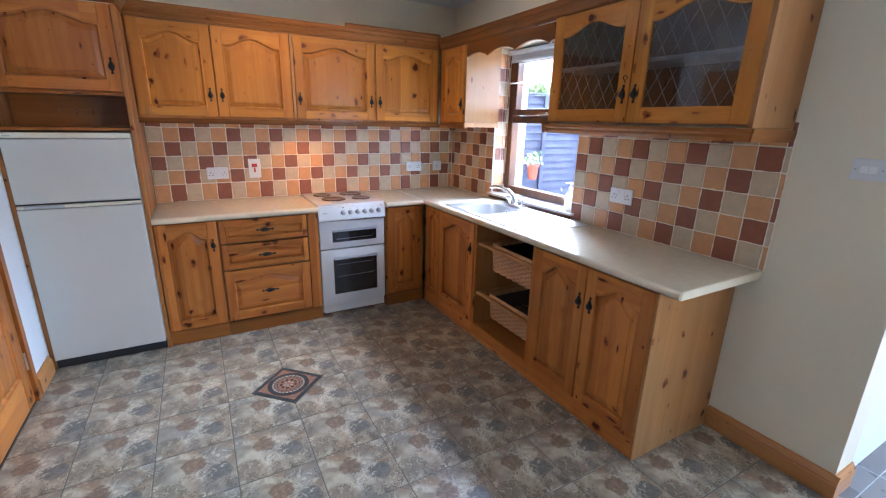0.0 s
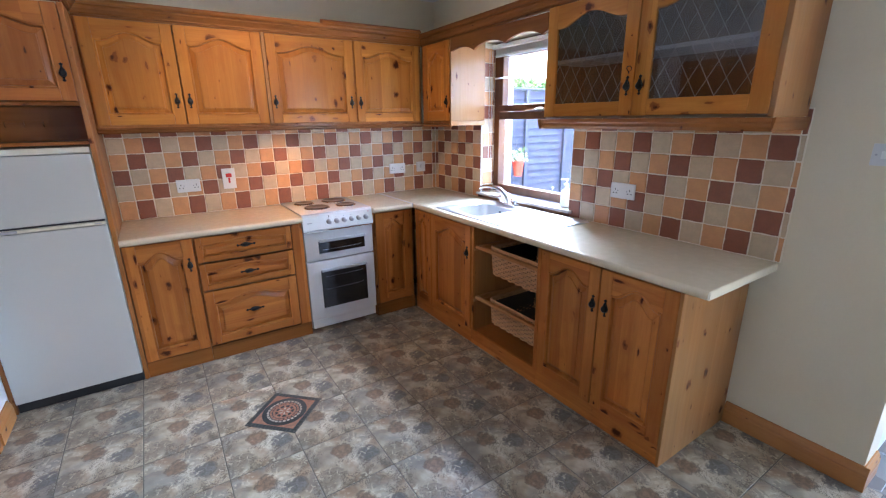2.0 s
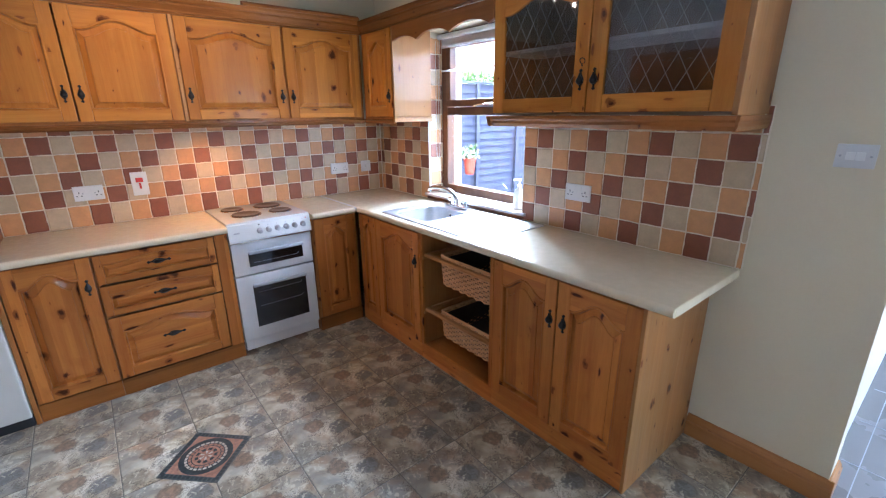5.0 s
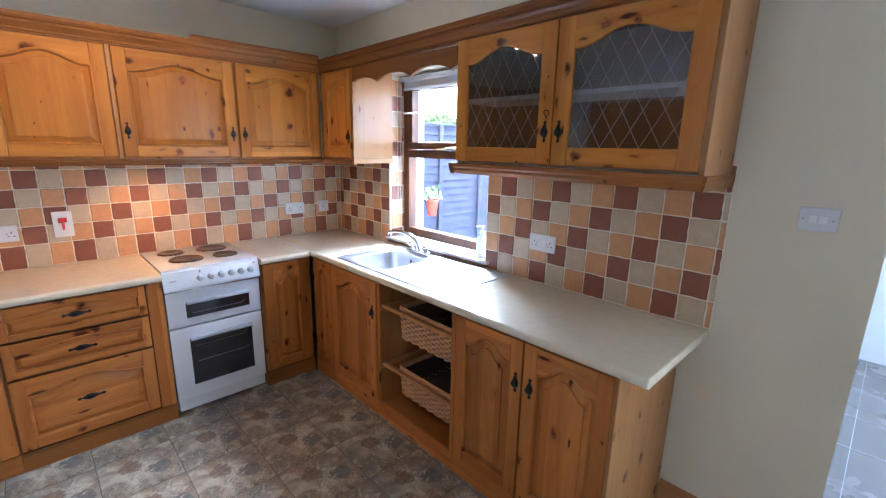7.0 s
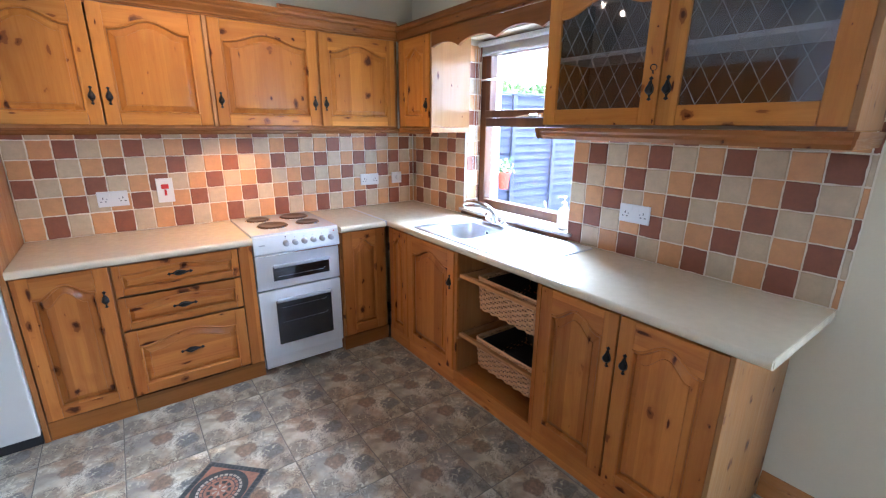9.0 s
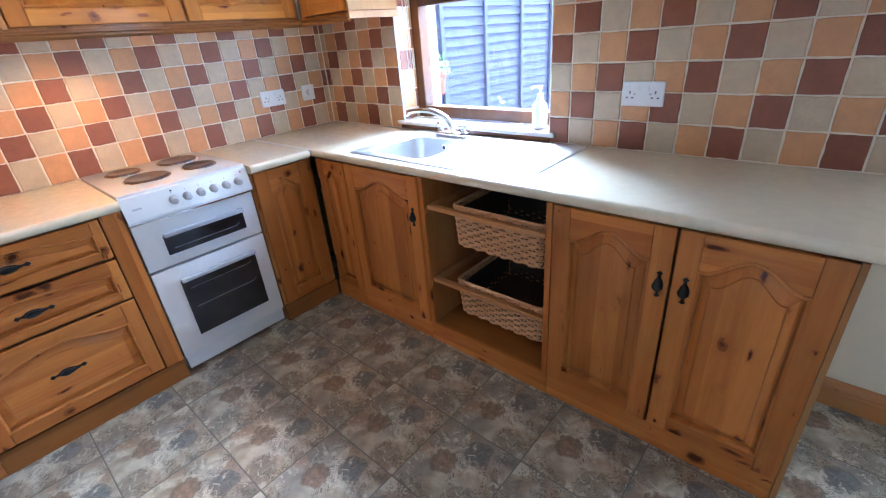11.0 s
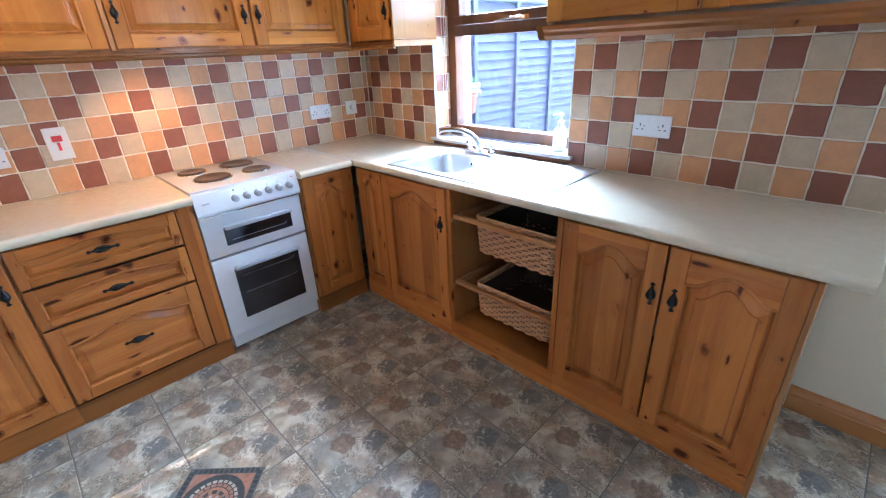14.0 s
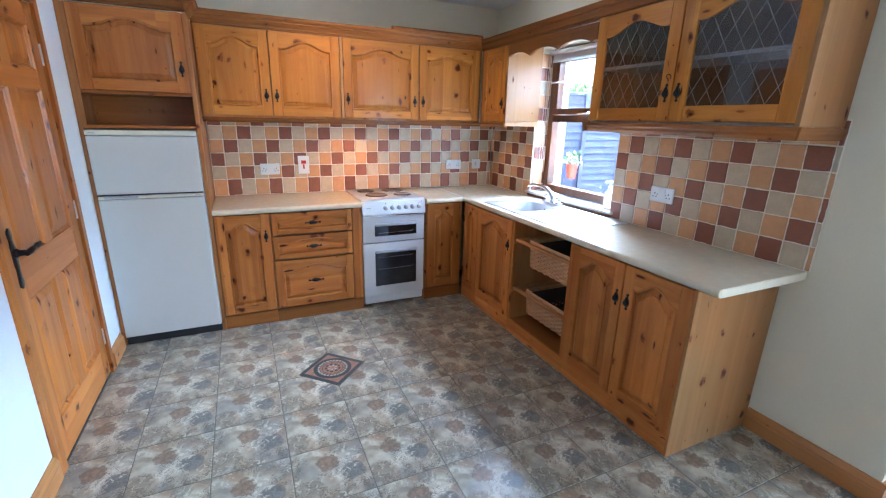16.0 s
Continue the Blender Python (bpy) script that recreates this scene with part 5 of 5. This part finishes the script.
part("bracket", tube(bmesh.new(), [(PX0, FENCE_Y - 0.016, PZ0 + 0.02), (PX0, FENCE_Y - 0.07, PZ0 + 0.03), (PX0, PY0 + 0.055, PZ0 + 0.035)], 0.004, 6), IRON, pot)
shrub = thing("flowering_shrub", (2.05, -0.45, -0.22), "low leafy garden shrub with white flowers before the fence", "shrub")
petals, sprigs, stems = bmesh.new(), bmesh.new(), bmesh.new()
for k in range(9):
    q = 2 * math.pi * k / 9
    tip = Vector((2.05 + 0.24 * math.cos(q), -0.45 + 0.16 * math.sin(q), 0.42 + 0.05 * math.sin(3 * q)))
    tube(stems, [(2.05 + 0.03 * math.cos(q), -0.45 + 0.03 * math.sin(q), -0.22), ((2.05 + tip.x) / 2, (tip.y - 0.45) / 2, 0.12), tip], [0.012, 0.008, 0.004], 6)
    for i in range(46):
        tuft(sprigs, tip + Vector((random.gauss(0, 0.07), random.gauss(0, 0.06), random.gauss(-0.06, 0.09))), random.uniform(0.016, 0.03))
    for i in range(7):
        tuft(petals, tip + Vector((random.gauss(0, 0.03), random.gauss(0, 0.03), random.uniform(0.06, 0.15))), 0.020)
part("stems", stems, LEAF, shrub)
part("foliage", sprigs, LEAF, shrub)
part("flowers", petals, PETAL, shrub, "white flowers")

# ---- mosaic inlay in the floor ----
MX, MY = -1.929, -1.425
inlay = thing("floor_mosaic", (MX, MY, 0), "diamond mosaic inlay with dark border and terracotta medallion in the floor", "floor inlay")


def ngon(r, z, n, a0=0.0):
    return [Vector((MX + r * math.cos(a0 + 2 * math.pi * k / n), MY + r * math.sin(a0 + 2 * math.pi * k / n), z)) for k in range(n)]


part("border", loops(bmesh.new(), [ngon(0.208, -0.004, 4), ngon(0.208, 0.0022, 4)]), M_JOINT, inlay, "grey-green joints of the border")
part("field", loops(bmesh.new(), [ngon(0.170, 0.0, 4), ngon(0.170, 0.0030, 4)]), M_TERRA, inlay, "terracotta field")
part("ring", loops(bmesh.new(), [ngon(0.118, 0.001, 40), ngon(0.118, 0.0038, 40)]), M_DARK, inlay, "dark ring")
part("medallion", loops(bmesh.new(), [ngon(0.062, 0.002, 24), ngon(0.062, 0.0046, 24)]), M_TERRA, inlay)


def tesserae(r0, r1, n, z, mat, duty=0.8):
    for k in range(n):
        a, b = 2 * math.pi * k / n, 2 * math.pi * (k + duty) / n
        rr = [(r0, a), (r1, a), (r1, b), (r0, b)]
        part("tessera", loops(bmesh.new(), [[Vector((MX + r * math.cos(t), MY + r * math.sin(t), zz)) for r, t in rr] for zz in (0.002, z)]), mat, inlay)


for side_k in range(4):
    a0, a1 = [Vector((0.189 * math.cos(q), 0.189 * math.sin(q), 0)) for q in (math.pi / 2 * side_k, math.pi / 2 * (side_k + 1))]
    along, across = (a1 - a0).normalized() * 0.0078, (a0 + a1).normalized() * 0.0095
    for q in range(13):
        c = Vector((MX, MY, 0)) + a0.lerp(a1, (q + 0.5) / 13)
        part("tessera", loops(bmesh.new(), [[c + along * i + across * j + Vector((0, 0, z)) for i, j in ((-1, -1), (1, -1), (1, 1), (-1, 1))] for z in (0.001, 0.0034)]), M_DARK, inlay)
tesserae(0.082, 0.093, 26, 0.0048, M_CREAM, 0.7)
tesserae(0.066, 0.078, 20, 0.0046, M_TERRA)
tesserae(0.036, 0.050, 9, 0.0056, M_DARK, 0.6)
tesserae(0.010, 0.030, 6, 0.0056, M_CREAM, 0.35)

# ---- tiles: walls ----
def tile_mesh(name, w, h, mat, seed, proud=0.007):
    """One hand-made glazed tile lying in its own x and z, facing -y, with wavy edges."""
    rnd = random.Random(seed)
    side = []
    n = 4
    for k in range(n):
        side.append((-w / 2 + w * k / n, -h / 2))
    for k in range(n):
        side.append((w / 2, -h / 2 + h * k / n))
    for k in range(n):
        side.append((w / 2 - w * k / n, h / 2))
    for k in range(n):
        side.append((-w / 2, h / 2 - h * k / n))
    wav = [(a + rnd.uniform(-0.0017, 0.0017), b + rnd.uniform(-0.0017, 0.0017)) for a, b in side]
    bm = bmesh.new()
    rings = [[Vector((a, 0.0, b)) for a, b in wav], [Vector((a, -proud * 0.65, b)) for a, b in wav], [Vector((a * (1 - 0.005 / w), -proud, b * (1 - 0.005 / h))) for a, b in wav]]
    loops(bm, rings)
    bmesh.ops.recalc_face_normals(bm, faces=bm.faces)
    me = bpy.data.meshes.new(name)
    bm.to_mesh(me)
    bm.free()
    me.materials.append(mat)
    return me


TILE_MATS = (T_APRICOT, T_BROWN, T_BEIGE)
TILE_CACHE = {}


def lay_tile(w, h, colour, m, parent, pick):
    key = (round(w, 3), round(h, 3), colour, pick)
    if key not in TILE_CACHE:
        TILE_CACHE[key] = tile_mesh("tile", w, h, TILE_MATS[colour], hash(key[:2]) % 97 + colour * 7 + pick * 31)
    ob = new("tile", TILE_CACHE[key])
    ob.parent = parent
    ob.matrix_basis = m


def tile_field(parent, face, plane, us, zs, shift, gap=0.0062):
    """Tiles between the joint lines us and zs; colours run on diagonals of three."""
    for i, (a, b) in enumerate(zip(us, us[1:])):
        for j, (c, d) in enumerate(zip(zs, zs[1:])):
            w, h = abs(b - a) - gap, d - c - gap
            if w < 0.004 or h < 0.004:
                continue
            u, z = (a + b) / 2, (c + d) / 2
            wob = random.uniform(-0.35, 0.35)
            m = {"back": pose(u, plane, z, 0, wob, 0), "right": pose(plane, u, z, 0, wob, -90), "reveal": pose(u, plane, z, 0, wob, 0)}[face]
            lay_tile(w, h, (i - j + shift) % 3, m, parent, random.randrange(3))


zb = [0.9055, 1.037, 1.1415, 1.246, 1.3505, 1.455, 1.520]
ub = [-2.550] + [-2.451 + 0.1046 * k for k in range(24)]
ub = [v for v in ub if v < -0.02] + [-0.008]
zr = [0.9055, 1.022, 1.1345, 1.246, 1.3575, 1.469, 1.577]
tile_field(wall_back, "back", -0.001, ub, zb, 0)
tile_field(wall_right, "right", -0.001, [-0.008, -0.055] + [-0.055 - 0.1098 * k for k in range(1, 7)], zb, 0)
ur = [-1.678, -1.776] + [-1.776 - 0.1112 * k for k in range(1, 11)] + [-2.913]
tile_field(wall_right, "right", -0.001, ur, zr, 1)
zv = [0.953, 1.012, 1.119, 1.226, 1.333, 1.440, 1.547, 1.654, 1.761, 1.868, 1.975, 2.082]
tile_field(wall_right, "reveal", WIN_Y1 - 0.001, [0.004, 0.108, FX - 0.001], zv, 1)
part("grout_bed", boxes((-2.5505, -0.002, -0.0035, -0.0005, 0.9055, 1.5215)), GROUT, wall_back, "pale grout bed")
part("grout_bed", boxes((-0.0035, -0.0005, -0.714, -0.005, 0.9055, 1.5215), (-0.0035, -0.0005, -2.9145, -1.676, 0.9055, 1.5785)), GROUT, wall_right, "pale grout bed")
part("grout_bed", boxes((0.001, FX - 0.001, WIN_Y1 - 0.0035, WIN_Y1 - 0.0005, 0.952, 2.10)), GROUT, wall_right)
part("tile_trim", boxes((-0.011, 0.003, WIN_Y1 - 0.010, WIN_Y1 - 0.001, 0.952, 2.10), bevel=0.002), PLASTIC, wall_right, "white corner trim strip")

# ---- tiles: floor ----
floor = thing("floor", (-1.6, -2.5, 0), "grey and brown slate-pattern square floor tiles", "floor", kind="structure")
fx = [LEFT] + [-2.915 + 0.3286 * k for k in range(8)] + [-0.286, 0.049]
fy = [-0.002, -0.123] + [-0.454 - 0.331 * k for k in range(18)]
FLOOR_CACHE = {}
for i, (a, b) in enumerate(zip(fx, fx[1:])):
    for j, (c, d) in enumerate(zip(fy, fy[1:])):
        if a < -0.3 and c > -0.15 and j < 1:
            continue
        key = (round(b - a, 3), round(c - d, 3), (i + j) % 2)
        if key not in FLOOR_CACHE:
            w, h = b - a - 0.0040, c - d - 0.0040
            bm = bmesh.new()
            loops(bm, [[Vector((sx * (w / 2 - e), sy * (h / 2 - e), z)) for sx, sy in ((-1, -1), (1, -1), (1, 1), (-1, 1))] for e, z in ((0, -0.0058), (0, -0.0016), (0.0022, 0.0))])
            bmesh.ops.recalc_face_normals(bm, faces=bm.faces)
            me = bpy.data.meshes.new("floor_tile")
            bm.to_mesh(me)
            bm.free()
            me.materials.append(SLATE[(i + j) % 2])
            FLOOR_CACHE[key] = me
        ob = new("floor_tile", FLOOR_CACHE[key])
        ob.parent = floor
        ob.matrix_parent_inverse = Matrix.Translation(floor.location).inverted()
        ob.location = ((a + b) / 2, (c + d) / 2, 0)
